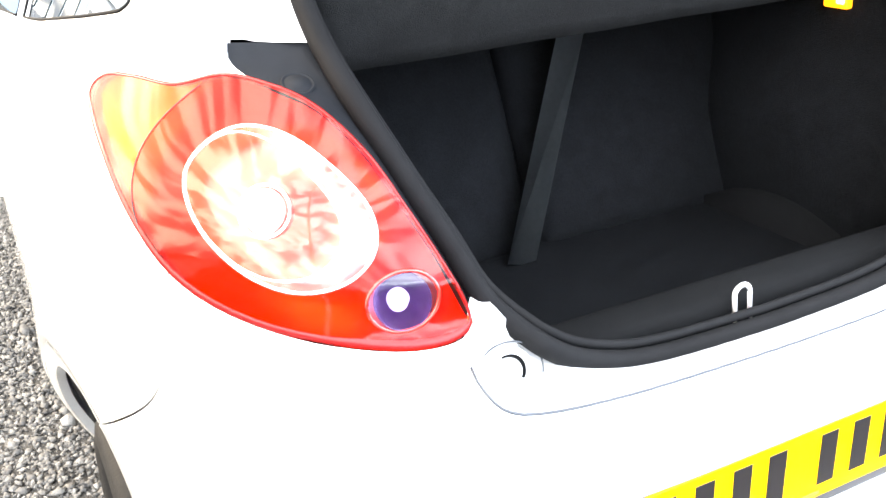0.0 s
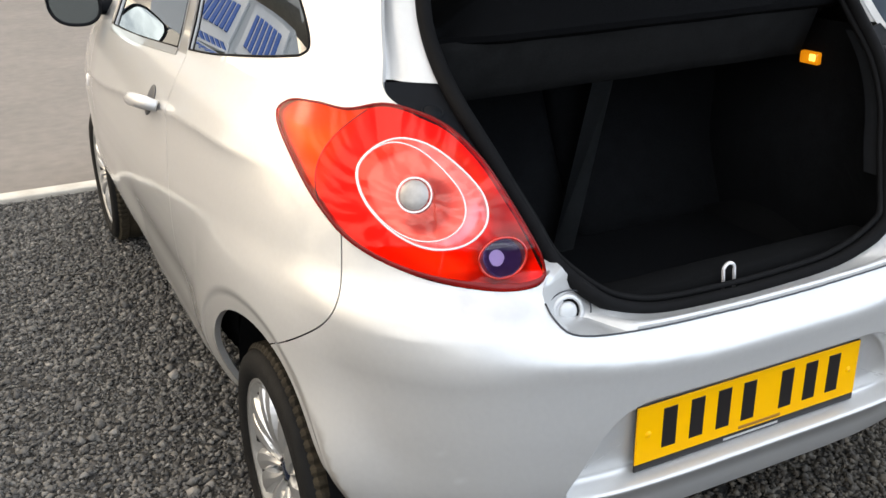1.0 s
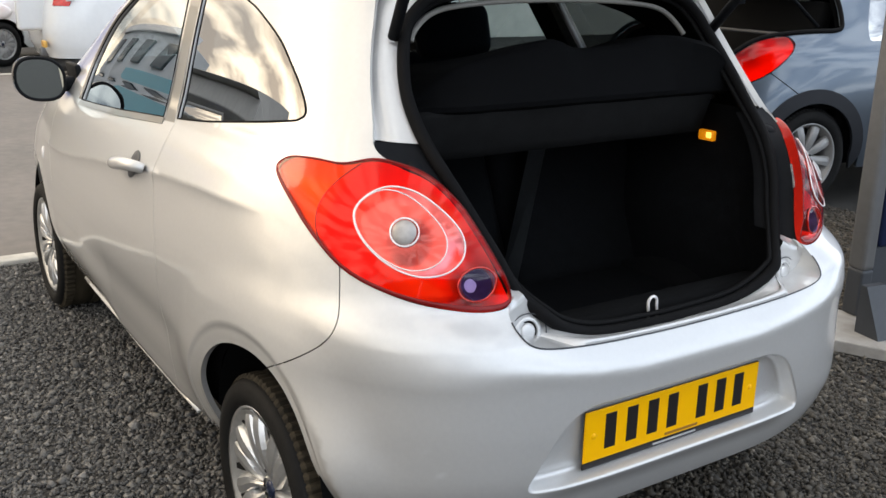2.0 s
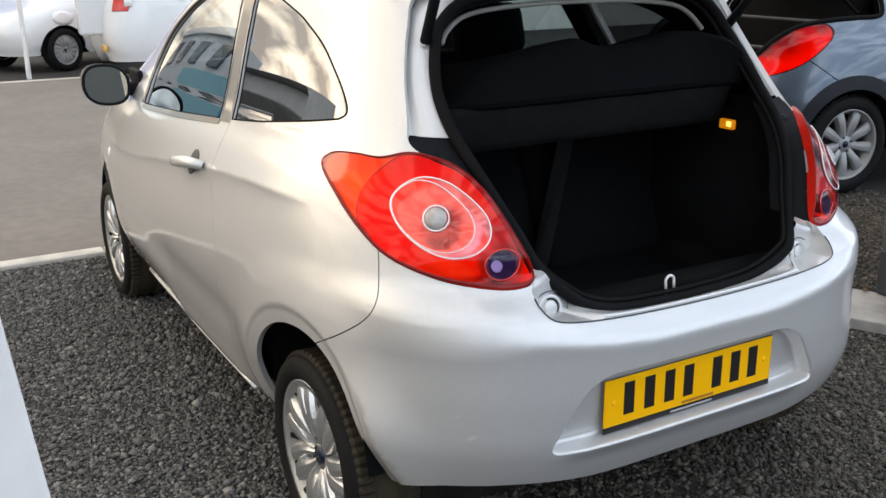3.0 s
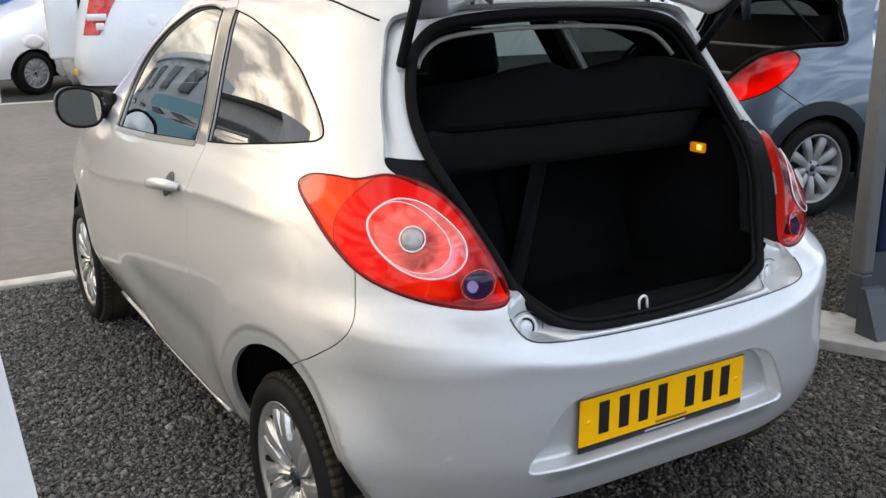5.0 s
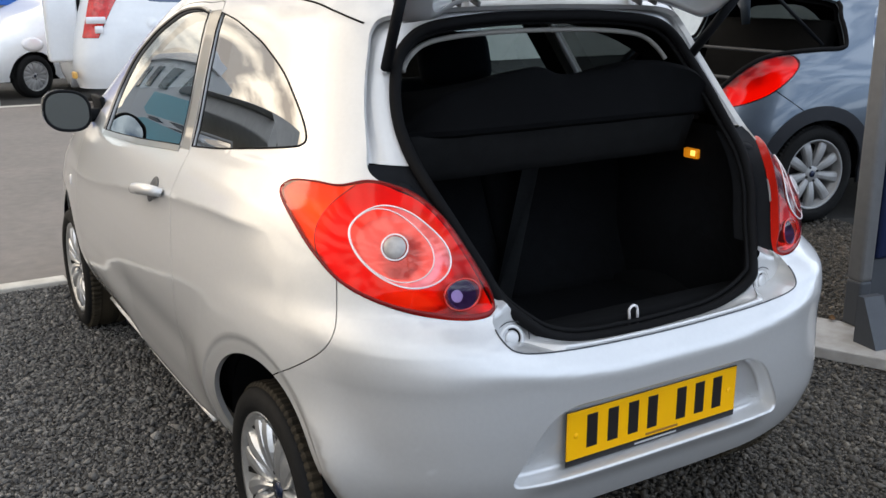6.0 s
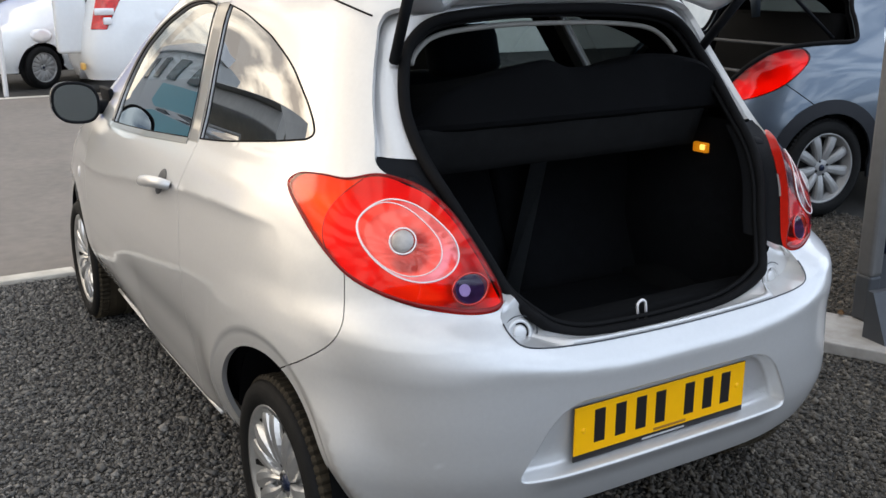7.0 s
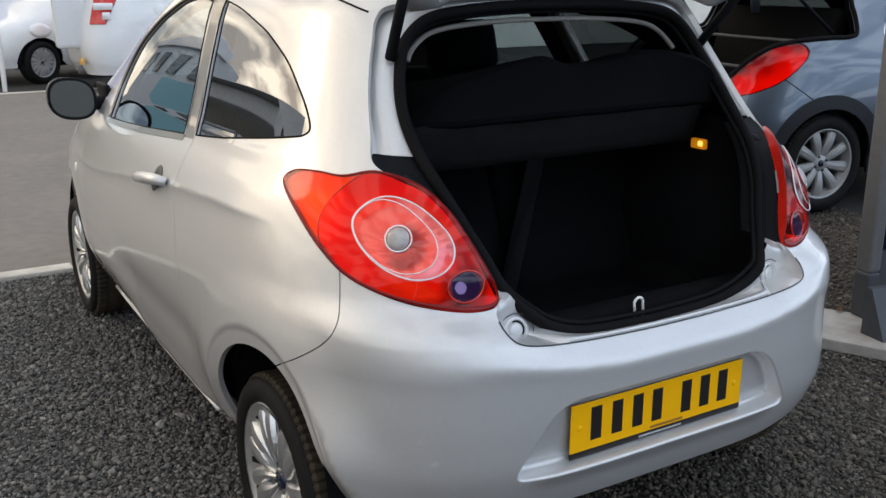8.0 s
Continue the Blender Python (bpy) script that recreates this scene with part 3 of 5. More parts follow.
KA = Shell(z=[0.16, 0.30, 0.42, 0.52, 0.61, 0.642, 0.657, 0.70, 0.76, 0.867, 0.95, 1.02, 1.10, 1.25, 1.37, 1.44],
           half=[0.69, 0.775, 0.825, 0.835, 0.8352, 0.8345, 0.834, 0.8315, 0.824, 0.803, 0.775, 0.738, 0.70, 0.638, 0.583, 0.52],
           rear=[0.12, 0.02, -0.03, -0.04, -0.041, -0.041, -0.034, 0.002, 0.045, 0.10, 0.14, 0.175, 0.235, 0.34, 0.42, 0.50],
           front=[3.45, 3.52, 3.56, 3.56, 3.54, 3.53, 3.52, 3.49, 3.42, 3.22, 3.0, 2.88, 2.72, 2.42, 2.12, 1.95],
           power=[4.3, 4.28, 4.26, 4.25, 4.25, 4.26, 4.28, 4.32, 4.38, 4.4, 4.4, 4.4, 4.4, 4.4, 4.4, 4.4],
           yc=1.3, bumps=ka_bumps, rise=ka_rise, soft=ka_soft)

# outlines round the skin, as (angle round the body, height)
LAMP = smooth_loop([(42.6, 0.995), (41.2, 1.024), (37.9, 1.031), (34.6, 1.030), (31.4, 1.042), (28.8, 1.034), (26.2, 1.012), (24.0, 0.970),
                    (22.3, 0.915), (20.8, 0.860), (19.6, 0.808), (19.8, 0.786), (21.6, 0.780), (24.5, 0.786), (28.5, 0.803), (33.2, 0.839), (36.3, 0.884), (39.6, 0.941)], 5)
RING_C = (28.4, 0.921)
RING = [(RING_C[0] + (a - RING_C[0]) * 0.93, RING_C[1] + (b - RING_C[1]) * 0.97) for a, b in smooth_loop([(33.1, 0.951), (31.6, 0.984), (29.3, 0.996), (26.6, 0.978), (23.9, 0.925), (23.5, 0.880), (24.9, 0.850), (27.3, 0.844), (29.9, 0.865), (32.3, 0.908)], 6)]
INNER = [(RING_C[0] + 0.65 + (a - RING_C[0]) * 0.83, RING_C[1] + 0.003 + (b - RING_C[1]) * 0.88) for a, b in RING]
SEAM_LINE = [(36.7 - 394 * (z - 0.928) ** 2, z) for z in [0.87 + 0.01 * k for k in range(17)]]
def lamp_lift(th, z):
    """How far the lens stands out over the body, most towards the boot."""
    return 0.004 + 0.016 * (1 - smoothstep(24.0, 34.0, th)) * smoothstep(0.785, 0.845, z)


REV = ellipse(22.7, 0.827, 1.62, 0.030, n=32)
QWIN = chain([(74.8, 1.024), (62.0, 1.042), (50.0, 1.068), (42.5, 1.088), (40.6, 1.096), (39.8, 1.112), (40.8, 1.150), (43.0, 1.196), (46.2, 1.245), (51.0, 1.286), (57.0, 1.318), (70.0, 1.355), (85.0, 1.376)],
             [(85.0, 1.376), (80.0, 1.20), (74.8, 1.024)])
DWIN = chain([(133.5, 0.963), (110.0, 0.987), (82.4, 1.015)], [(82.4, 1.015), (88.6, 1.19), (95.6, 1.370)],
             [(95.6, 1.370), (106.0, 1.381), (118.5, 1.372), (127.0, 1.335), (134.0, 1.283), (138.2, 1.205), (138.0, 1.08), (133.5, 0.963)])
PILLAR = [(75.6, 1.012), (81.6, 1.008), (87.8, 1.19), (95.2, 1.378), (86.6, 1.384), (81.6, 1.20)]
BELT = [(134.0, 0.943), (110.0, 0.968), (81.6, 0.999), (81.6, 1.014), (110.0, 0.985), (133.6, 0.960)]
SCREEN = [(150.0, 1.03), (180.1, 1.03), (180.1, 1.425), (141.0, 1.405), (146.5, 1.22)]
DOOR_EDGE = smooth_loop([(73.0, 0.255), (72.9, 0.43), (72.9, 0.58), (73.6, 0.70), (75.9, 0.81), (76.9, 0.87), (76.0, 0.95), (75.3, 1.012)], 6, False)
DOOR_TOP = smooth_loop([(75.3, 1.012), (81.2, 1.20), (86.4, 1.388), (100.0, 1.402), (120.0, 1.396), (130.0, 1.350), (137.5, 1.285), (142.8, 1.19), (145.0, 1.07), (144.0, 0.9), (142.5, 0.72), (141.8, 0.62)], 4, False)
DOOR = DOOR_EDGE + DOOR_TOP[1:] + [(130.0, 0.40), (127.0, 0.255)]
BUMP_EDGE = smooth_loop([(34.2, 0.850), (34.2, 0.800), (34.3, 0.753), (35.6, 0.708), (38.6, 0.655), (41.6, 0.614), (43.2, 0.592), (44.8, 0.572)], 5, False)
BUMPER = BUMP_EDGE + [(48.0, 0.54), (48.0, 0.20), (0.0, 0.20), (-0.1, 0.86)]
# the tail opening: its edge in the skin and the line of the rubber seal, as (half width, height)
EDGE_XZ = smooth_loop([(0.0, 1.402), (0.30, 1.396), (0.44, 1.380), (0.485, 1.352), (0.512, 1.293), (0.548, 1.199), (0.575, 1.109), (0.590, 1.060), (0.570, 1.035), (0.531, 1.012), (0.497, 0.970),
                       (0.472, 0.915), (0.452, 0.860), (0.437, 0.812), (0.434, 0.791), (0.447, 0.772), (0.447, 0.742), (0.416, 0.717), (0.30, 0.703), (0.15, 0.695), (0.0, 0.693)], 5, False)
SEAL_XZ = smooth_loop([(0.0, 1.374), (0.15, 1.372), (0.29, 1.362), (0.372, 1.345), (0.424, 1.310), (0.452, 1.268), (0.480, 1.196), (0.492, 1.127), (0.485, 1.039), (0.452, 0.938), (0.417, 0.857),
                       (0.388, 0.789), (0.330, 0.733), (0.268, 0.701), (0.180, 0.682), (0.0, 0.675)], 6, False)
EDGE = [(KA.theta_x(max(x, 1e-4), z), z) for x, z in EDGE_XZ]
HOLE = [(-0.5, 1.402)] + EDGE + [(-0.5, 0.693)]


def arch_loop(hy, r=ARCH_R, lo=0.05):
    out = []
    for k in range(91):
        w = math.pi * k / 90
        y, z = hy + r * math.cos(w) * arch_squash(math.cos(w), hy), ARCH_Z + r * math.sin(w)
        out.append((KA.theta_y(y, z), z))
    return [(out[0][0], lo)] + out + [(out[-1][0], lo)]


def tail_y(x, z, off=0.0):
    return KA.point(KA.theta_x(max(abs(x), 1e-4), z), z).y + off


ARCH_REAR, ARCH_FRONT = arch_loop(HUB_RY), arch_loop(HUB_FY)
ROOF_Z = 1.425


def ka_sort(th, z):
    if z > ROOF_Z or z < 0.20 or th < 0 or th > 180:
        return None
    if th < 60:
        if in_poly(th, z, HOLE):
            return None
        if in_poly(th, z, LAMP):
            return "reverse_lens" if in_poly(th, z, REV) else "inner_lens" if in_poly(th, z, INNER) else "crescent_lens" if in_poly(th, z, RING) else "wing_lens" if th > 36.7 - 394 * (z - 0.928) ** 2 else "outer_lens"
    if in_poly(th, z, ARCH_REAR) or in_poly(th, z, ARCH_FRONT):
        return None
    if in_poly(th, z, QWIN):
        return "quarter_window"
    if in_poly(th, z, DWIN):
        return "door_glass"
    if in_poly(th, z, PILLAR):
        return "pillar_trim"
    if in_poly(th, z, BELT):
        return "belt_trim"
    if in_poly(th, z, SCREEN):
        return "windscreen"
    if in_poly(th, z, BUMPER):
        return "bumper" if z > bump_low(th) else None
    if in_poly(th, z, DOOR):
        return "door" if z > 0.255 else None
    return "body" if z > 0.225 else None


car = empty("hatchback_car", (0, 1.75, 0), "silver three-door hatchback with its boot standing open", "car")
ka_ths = steps(0, 36, 0.6) + steps(36, 60, 1.1) + steps(60, 150, 2.0) + steps(150, 180, 3.0) + [180.0]
ka_zs = [0.20, 0.225, 0.255, 0.285] + steps(0.31, 0.40, 0.03) + steps(0.40, 0.75, 0.010) + steps(0.75, 1.05, 0.014) + steps(1.05, ROOF_Z, 0.022) + [ROOF_Z]
RECESS_FINE = fine(RECESS, 0.014)
REC_LOOPS = []
for s in (-1, 1):
    keep_ = [(x + PLATE_X) * s > 0.02 for x, z in RECESS_FINE]
    first = next(k for k in range(len(keep_)) if keep_[k] and not keep_[k - 1])
    run = [RECESS_FINE[(first + k) % len(keep_)] for k in range(sum(keep_))]
    line_ = [(KA.theta_x(abs(x + PLATE_X), z), z) for x, z in run]
    REC_LOOPS.append([(0.0, line_[0][1])] + line_ + [(0.0, line_[-1][1])])
LIP_LOOPS = [arch_loop(hy, r)[1:-1] for hy in (HUB_RY, HUB_FY) for r in (0.335, 0.347, 0.359, 0.373)]


def ka_avoid(th, z):
    if z < 0.7:
        p = KA.point(th, z)
        for hy in (HUB_RY, HUB_FY):
            if 0.321 < math.hypot((p.y - hy) / arch_squash(p.y - hy, hy), z - ARCH_Z) < 0.381:
                return True
        if th < 24 and 0.40 < z < 0.61:
            return any(abs(poly_depth(s * p.x - PLATE_X, z, RECESS)) < 0.004 for s in (-1, 1))
    return False


def bump_low(th):
    return 0.322 + 0.022 * smoothstep(12, 23, th) - 0.059 * smoothstep(28, 40, th)


SHOULDER = [[(th, 0.915 - 0.105 * smoothstep(45, 140, th) - 0.05 * smoothstep(110, 150, th) + dz) for th in [44 + 1.5 * k for k in range(71)]] for dz in (-0.007, 0.0, 0.007)]
BUMP_LOW = [(th, bump_low(th)) for th in range(0, 47, 2)]
for side in (-1, 1):
    co, sh = cut_skin(KA, ka_ths, ka_zs, [LAMP, RING, INNER, REV, QWIN, DWIN, PILLAR, BELT, SCREEN, HOLE, ARCH_REAR, ARCH_FRONT],
                      [BUMP_EDGE, DOOR_EDGE, DOOR_TOP, LAMP + LAMP[:1]], ka_sort, side, lines=[SEAM_LINE] + SHOULDER + REC_LOOPS + LIP_LOOPS + [BUMP_LOW], avoid=ka_avoid)
    sheet("side_panel", KA, co, sh["body"], side, M_SILVER, car, flange=0.014)
    if side == -1:
        bumper = sheet("rear_bumper", KA, co, sh["bumper"], 0, M_SILVER, car, flange=0.014, drop=lambda x, z: poly_depth(x - PLATE_X, z, RECESS))
        sheet("windscreen", KA, co, sh["windscreen"], 0, M_SCREENGL, car, off=0.005)
    door = sheet("door", KA, co, sh["door"], side, M_SILVER, car, flange=0.014)
    sheet("door_glass", KA, co, sh["door_glass"], side, M_GLASS, door, "side window mirroring sky and buildings", off=0.006, flat=0.65)
    sheet("belt_trim", KA, co, sh["belt_trim"], side, M_PILLAR, door, "satin metallic strip under the window", off=-0.003, flange=0.01)
    sheet("pillar_trim", KA, co, sh["pillar_trim"], side, M_PILLAR, car, "dark bronze gloss pillar cover", off=0.001, flange=0.01)
    sheet("quarter_window", KA, co, sh["quarter_window"], side, M_PRIVACY, car, "dark rear side window mirroring clouds", off=0.005, flat=0.72)
    for name, loop in (("window_rubber", QWIN), ("window_rubber", DWIN)):
        part(name, tube([KA.point(a, b, side) + KA.normal(a, b, side) * 0.0005 for a, b in loop], 0.0024, 8, True), M_RUBBER, car)
    frame_pts = [(95.6, 1.376), (106.0, 1.387), (118.5, 1.378), (127.2, 1.341), (134.6, 1.288), (139.2, 1.208), (139.0, 1.08), (134.4, 0.963)]
    part("window_frame", tube([KA.point(a, b, side) for a, b in smooth_loop(frame_pts, 6, False)], 0.006, 8), M_PILLAR, door, "bronze frame along the top of the window")
    # tail lamp
    lamp = sheet("tail_lamp", KA, co, sh["outer_lens"], side, M_REDLENS, car, "glossy red tail lamp lens", lift=lamp_lift)
    sheet("wing_lens", KA, co, sh["wing_lens"], side, M_AMBERLENS, lamp, "orange-red indicator end of the lens", lift=lamp_lift)
    sheet("inner_lens", KA, co, sh["inner_lens"], side, M_PINKLENS, lamp, "paler red round inner lens", off=-0.003, lift=lamp_lift)
    sheet("crescent_lens", KA, co, sh["crescent_lens"], side, M_CRESCENT, lamp, "clear pinkish crescent between the two rings", off=-0.002, lift=lamp_lift)
    sheet("reverse_lens", KA, co, sh["reverse_lens"], side, M_CLEARLENS, lamp, "clear violet-grey reversing lens", off=-0.001, lift=lamp_lift)

    def on_lens(a, b, o=0.0):
        return KA.point(a, b, side) + KA.normal(a, b, side) * (lamp_lift(a, b) + o)
    every = sh["outer_lens"] + sh["wing_lens"] + sh["inner_lens"] + sh["crescent_lens"] + sh["reverse_lens"]

    def dish(th, z):
        q = math.hypot((th - RING_C[0]) / 4.8, (z - RING_C[1]) / 0.076)
        e = min(math.hypot((th - a) * 0.02, z - b) for a, b in LAMP)
        return -0.004 - (0.022 - 0.012 * smoothstep(31.0, 36.0, th)) * smoothstep(0.0, 0.035, e) - (0.026 * (1 - q * q) ** 2 if q < 1 else 0.0) 
    sheet("reflector", KA, co, every, side, M_REFLECT, lamp, "bright reflector behind the lens", lift=dish)
    # dark red edge of the lens, wider below
    vs, fs = [], []
    nl = len(LAMP)
    for k, (a, b) in enumerate(LAMP):
        (a0, b0), (a1, b1) = LAMP[k - 2], LAMP[(k + 2) % nl]
        w = (KA.point(a + 0.5, b) - KA.point(a - 0.5, b)).length
        tx, tz = (a1 - a0) * w, b1 - b0
        g = math.hypot(tx, tz)
        ix, iz = -tz / g, tx / g
        if not in_poly(a + ix * 0.006 / w, b + iz * 0.006, LAMP):
            ix, iz = -ix, -iz
        wide = 0.003 + 0.005 * smoothstep(-0.1, 0.8, iz)
        for o, h in ((0.0, -0.002), (0.3, 0.0012), (0.8, 0.0012), (1.0, 0.0002)):
            th_, z_ = a + ix * o * wide / w, b + iz * o * wide
            vs.append(on_lens(th_, z_, h))
    for k in range(nl):
        k2 = (k + 1) % nl
        fs += [(k * 4 + j, k2 * 4 + j, k2 * 4 + j + 1, k * 4 + j + 1) for j in range(3)]
    bm = raw(vs, fs)
    bmesh.ops.recalc_face_normals(bm, faces=bm.faces)
    part("lens_rim", bm, M_LAMPRIM, lamp, "dark red rim of the lens")
    # red side wall between the body and the raised lens
    vs = []
    for a, b in LAMP:
        p, nrm, hgt = KA.point(a, b, side), KA.normal(a, b, side), lamp_lift(a, b)
        vs += [p - nrm * 0.004, p + nrm * hgt * 0.6, p + nrm * hgt]
    bm = raw(vs, [(k * 3 + j, ((k + 1) % nl) * 3 + j, ((k + 1) % nl) * 3 + j + 1, k * 3 + j + 1) for k in range(nl) for j in range(2)])
    bmesh.ops.recalc_face_normals(bm, faces=bm.faces)
    part("lens_wall", bm, M_LENSWALL, lamp, "bright red side wall of the lens")
    ring_pts = [on_lens(a, b, 0.0022) for a, b in RING]
    part("lamp_ring", tube(ring_pts, 0.0019, 8, True), M_WHITEPL, lamp, "thin white oval ring")
    inner = [on_lens(a, b, 0.0026) for a, b in INNER]
    part("lamp_ring", tube(inner, 0.0014, 6, True), M_WHITEPL, lamp)
    cn0 = KA.normal(*RING_C, side)
    c0 = on_lens(*RING_C) - cn0 * 0.004
    face = Matrix.Translation(c0 - cn0 * 0.005) @ cn0.to_track_quat("Z", "Y").to_matrix().to_4x4()
    part("bulb_cone", lathe([(0, 0.019), (0.010, 0.0185), (0.020, 0.016), (0.025, 0.010), (0.028, 0.0)], 36, m=face), M_BULB, lamp, "silver bulb cap in the lamp's middle")
    face2 = Matrix.Translation(c0 + cn0 * 0.0075) @ cn0.to_track_quat("Z", "Y").to_matrix().to_4x4()
    part("bulb_ring", lathe([(0.0255, 0.0), (0.0272, 0.0015), (0.0288, 0.0)], 40, m=face2), M_WHITEPL, lamp)
    rn0 = KA.normal(22.7, 0.827, side)
    r0 = on_lens(22.7, 0.827) - rn0 * 0.005
    face = Matrix.Translation(r0 - rn0 * 0.03) @ rn0.to_track_quat("Z", "Y").to_matrix().to_4x4()
    part("reverse_bowl", lathe([(0, -0.012), (0.012, -0.008), (0.024, 0.006), (0.031, 0.030)], 36, m=face), M_BOWL, lamp, "violet-grey reversing lamp bowl")
    rp = [on_lens(a, b, 0.0015) for a, b in REV]
    part("lamp_ring", tube(rp, 0.0022, 6, True), M_REDL2, lamp)
    seam = [on_lens(a, b, 0.0004) for a, b in SEAM_LINE]
    part("lens_seam", tube(seam, 0.0009, 6), M_INK, lamp)

# pressed tray for the number plate
verts, faces = [], []
TRAY = [(0.0, 0.0), (0.0012, 0.0004), (0.0030, 0.0022), (0.0044, 0.0060), (0.0062, 0.016), (0.0085, 0.028), (0.0110, 0.0345), (0.0150, 0.0385), (0.0210, 0.040)]
nt = len(RECESS_FINE)
for off, deep in TRAY:
    for k, (x, z) in enumerate(RECESS_FINE):
        (x0, z0), (x1, z1) = RECESS_FINE[k - 3], RECESS_FINE[(k + 3) % nt]
        g = math.hypot(x1 - x0, z1 - z0)
        wx, wz = -(z1 - z0) / g, (x1 - x0) / g
        o = off * (1 + 0.25 * max(0.0, wz))
        qx, qz = x + wx * o + PLATE_X, z + wz * o
        verts.append((qx, tail_y(qx, qz) + deep, qz))
for f in (0.75, 0.5, 0.25, 0.0):
    for k in range(nt):
        v = verts[(len(TRAY) - 1) * nt + k]
        cx = min(max(v[0], PLATE_X - 0.24), PLATE_X + 0.24)
        qx, qz = cx + (v[0] - cx) * f, 0.506 + (v[2] - 0.506) * f
        verts.append((qx, tail_y(qx, qz) + 0.040, qz))
for i in range(len(TRAY) + 3):
    for k in range(nt):
        k2 = (k + 1) % nt
        faces.append((i * nt + k, i * nt + k2, (i + 1) * nt + k2, (i + 1) * nt + k))
bm = raw(verts, faces)
bmesh.ops.remove_doubles(bm, verts=bm.verts, dist=1e-5)
bmesh.ops.recalc_face_normals(bm, faces=bm.faces)
if sum(f.normal.y * f.calc_area() for f in bm.faces) > 0:
    bmesh.ops.reverse_faces(bm, faces=bm.faces)
part("plate_recess", bm, M_SILVER, bumper, "silver recess for the number plate")

# inner skin that closes the body behind the joints, and the roof
def inner_sort(th, z):
    if z < (0.40 if th < 44 else 0.30):
        return None
    if th < 60 and in_poly(th, z, HOLE):
        return None
    for p in (QWIN, DWIN, SCREEN):
        if in_poly(th, z, p):
            return None
    if in_poly(th, z, ARCH_REAR) or in_poly(th, z, ARCH_FRONT):
        return None
    return "inner"


for side in (-1, 1):
    co, sh = cut_skin(KA, steps(0, 180, 3.0) + [180.0], steps(0.24, ROOF_Z, 0.04) + [ROOF_Z], [QWIN, DWIN, SCREEN, HOLE, ARCH_REAR, ARCH_FRONT], [], inner_sort, side)
    sheet("inner_panel", KA, co, sh["inner"], side, M_LINING, car, off=0.055)


def roof_mesh(drop, inset):
    rings, n = 9, 120
    verts, faces = [], []
    for i in range(rings):
        k = 1 - i / (rings - 1) * 0.999
        for j in range(n):
            th = 360 * j / n
            s = -1 if th <= 180 else 1
            p = KA.point(th if th <= 180 else 360 - th, ROOF_Z, s, inset)
            c = Vector((0, 1.2, ROOF_Z))
            q = c + (p - c) * k
            verts.append((q.x, q.y, ROOF_Z - drop + 0.075 * (1 - k ** 2.6)))
    for i in range(rings - 1):
        for j in range(n):
            j2 = (j + 1) % n
            faces.append((i * n + j, i * n + j2, (i + 1) * n + j2, (i + 1) * n + j))
    bm = raw(verts, faces)
    bmesh.ops.recalc_face_normals(bm, faces=bm.faces)
    return bm


part("roof", roof_mesh(0.0, 0.0), M_SILVER, car)
part("headliner", roof_mesh(0.035, 0.01), M_HEADLINE, car, "pale grey cloth headliner")


# tail opening: jamb between skin and seal
def by_angle(loop, n, y_of):
    """Resamples a half loop of (x, z) at even angles round the opening's middle."""
    c = 1.03
    pol = [(math.atan2(x, z - c), math.hypot(x, z - c)) for x, z in loop]
    out = []
    for k in range(n):
        w = math.pi * k / (n - 1)
        r = None
        for (a0, r0), (a1, r1) in zip(pol[:-1], pol[1:]):
            if a0 <= w <= a1 and a1 > a0:
                r = r0 + (r1 - r0) * (w - a0) / (a1 - a0)
                break
        if r is None:
            r = pol[0][1] if w < pol[0][0] else pol[-1][1]
        x, z = r * math.sin(w), c + r * math.cos(w)
        out.append(Vector((x, y_of(x, z), z)))
    return out


NJ = 181
EDGE_P = by_angle(EDGE_XZ, NJ, lambda x, z: tail_y(x, z))
SEAL_P = by_angle(SEAL_XZ, NJ, lambda x, z: max(tail_y(x, z, 0.05), 0.080))
PROFILE = [(0.0, 0.0), (0.03, 0.022), (0.10, 0.034), (0.30, 0.036), (0.36, 0.022), (0.55, 0.012), (0.85, 0.008), (1.0, 0.004)]


def jamb(a, b, side, profile, lift=0.0):
    rows = []
    for k in range(a, b + 1):
        e, s = EDGE_P[k], SEAL_P[k]
        rows.append([(side * (e.x + (s.x - e.x) * t), e.y + (s.y - e.y) * t + d - lift, e.z + (s.z - e.z) * t) for t, d in profile])
    m = len(profile)
    verts = [p for r in rows for p in r]
    faces = [(i * m + j, (i + 1) * m + j, (i + 1) * m + j + 1, i * m + j + 1) for i in range(len(rows) - 1) for j in range(m - 1)]
    bm = raw(verts, faces)
    bmesh.ops.recalc_face_normals(bm, faces=bm.faces)
    if sum((f.normal.y for f in bm.faces)) > 0:
        bmesh.ops.reverse_faces(bm, faces=bm.faces)
    return bm


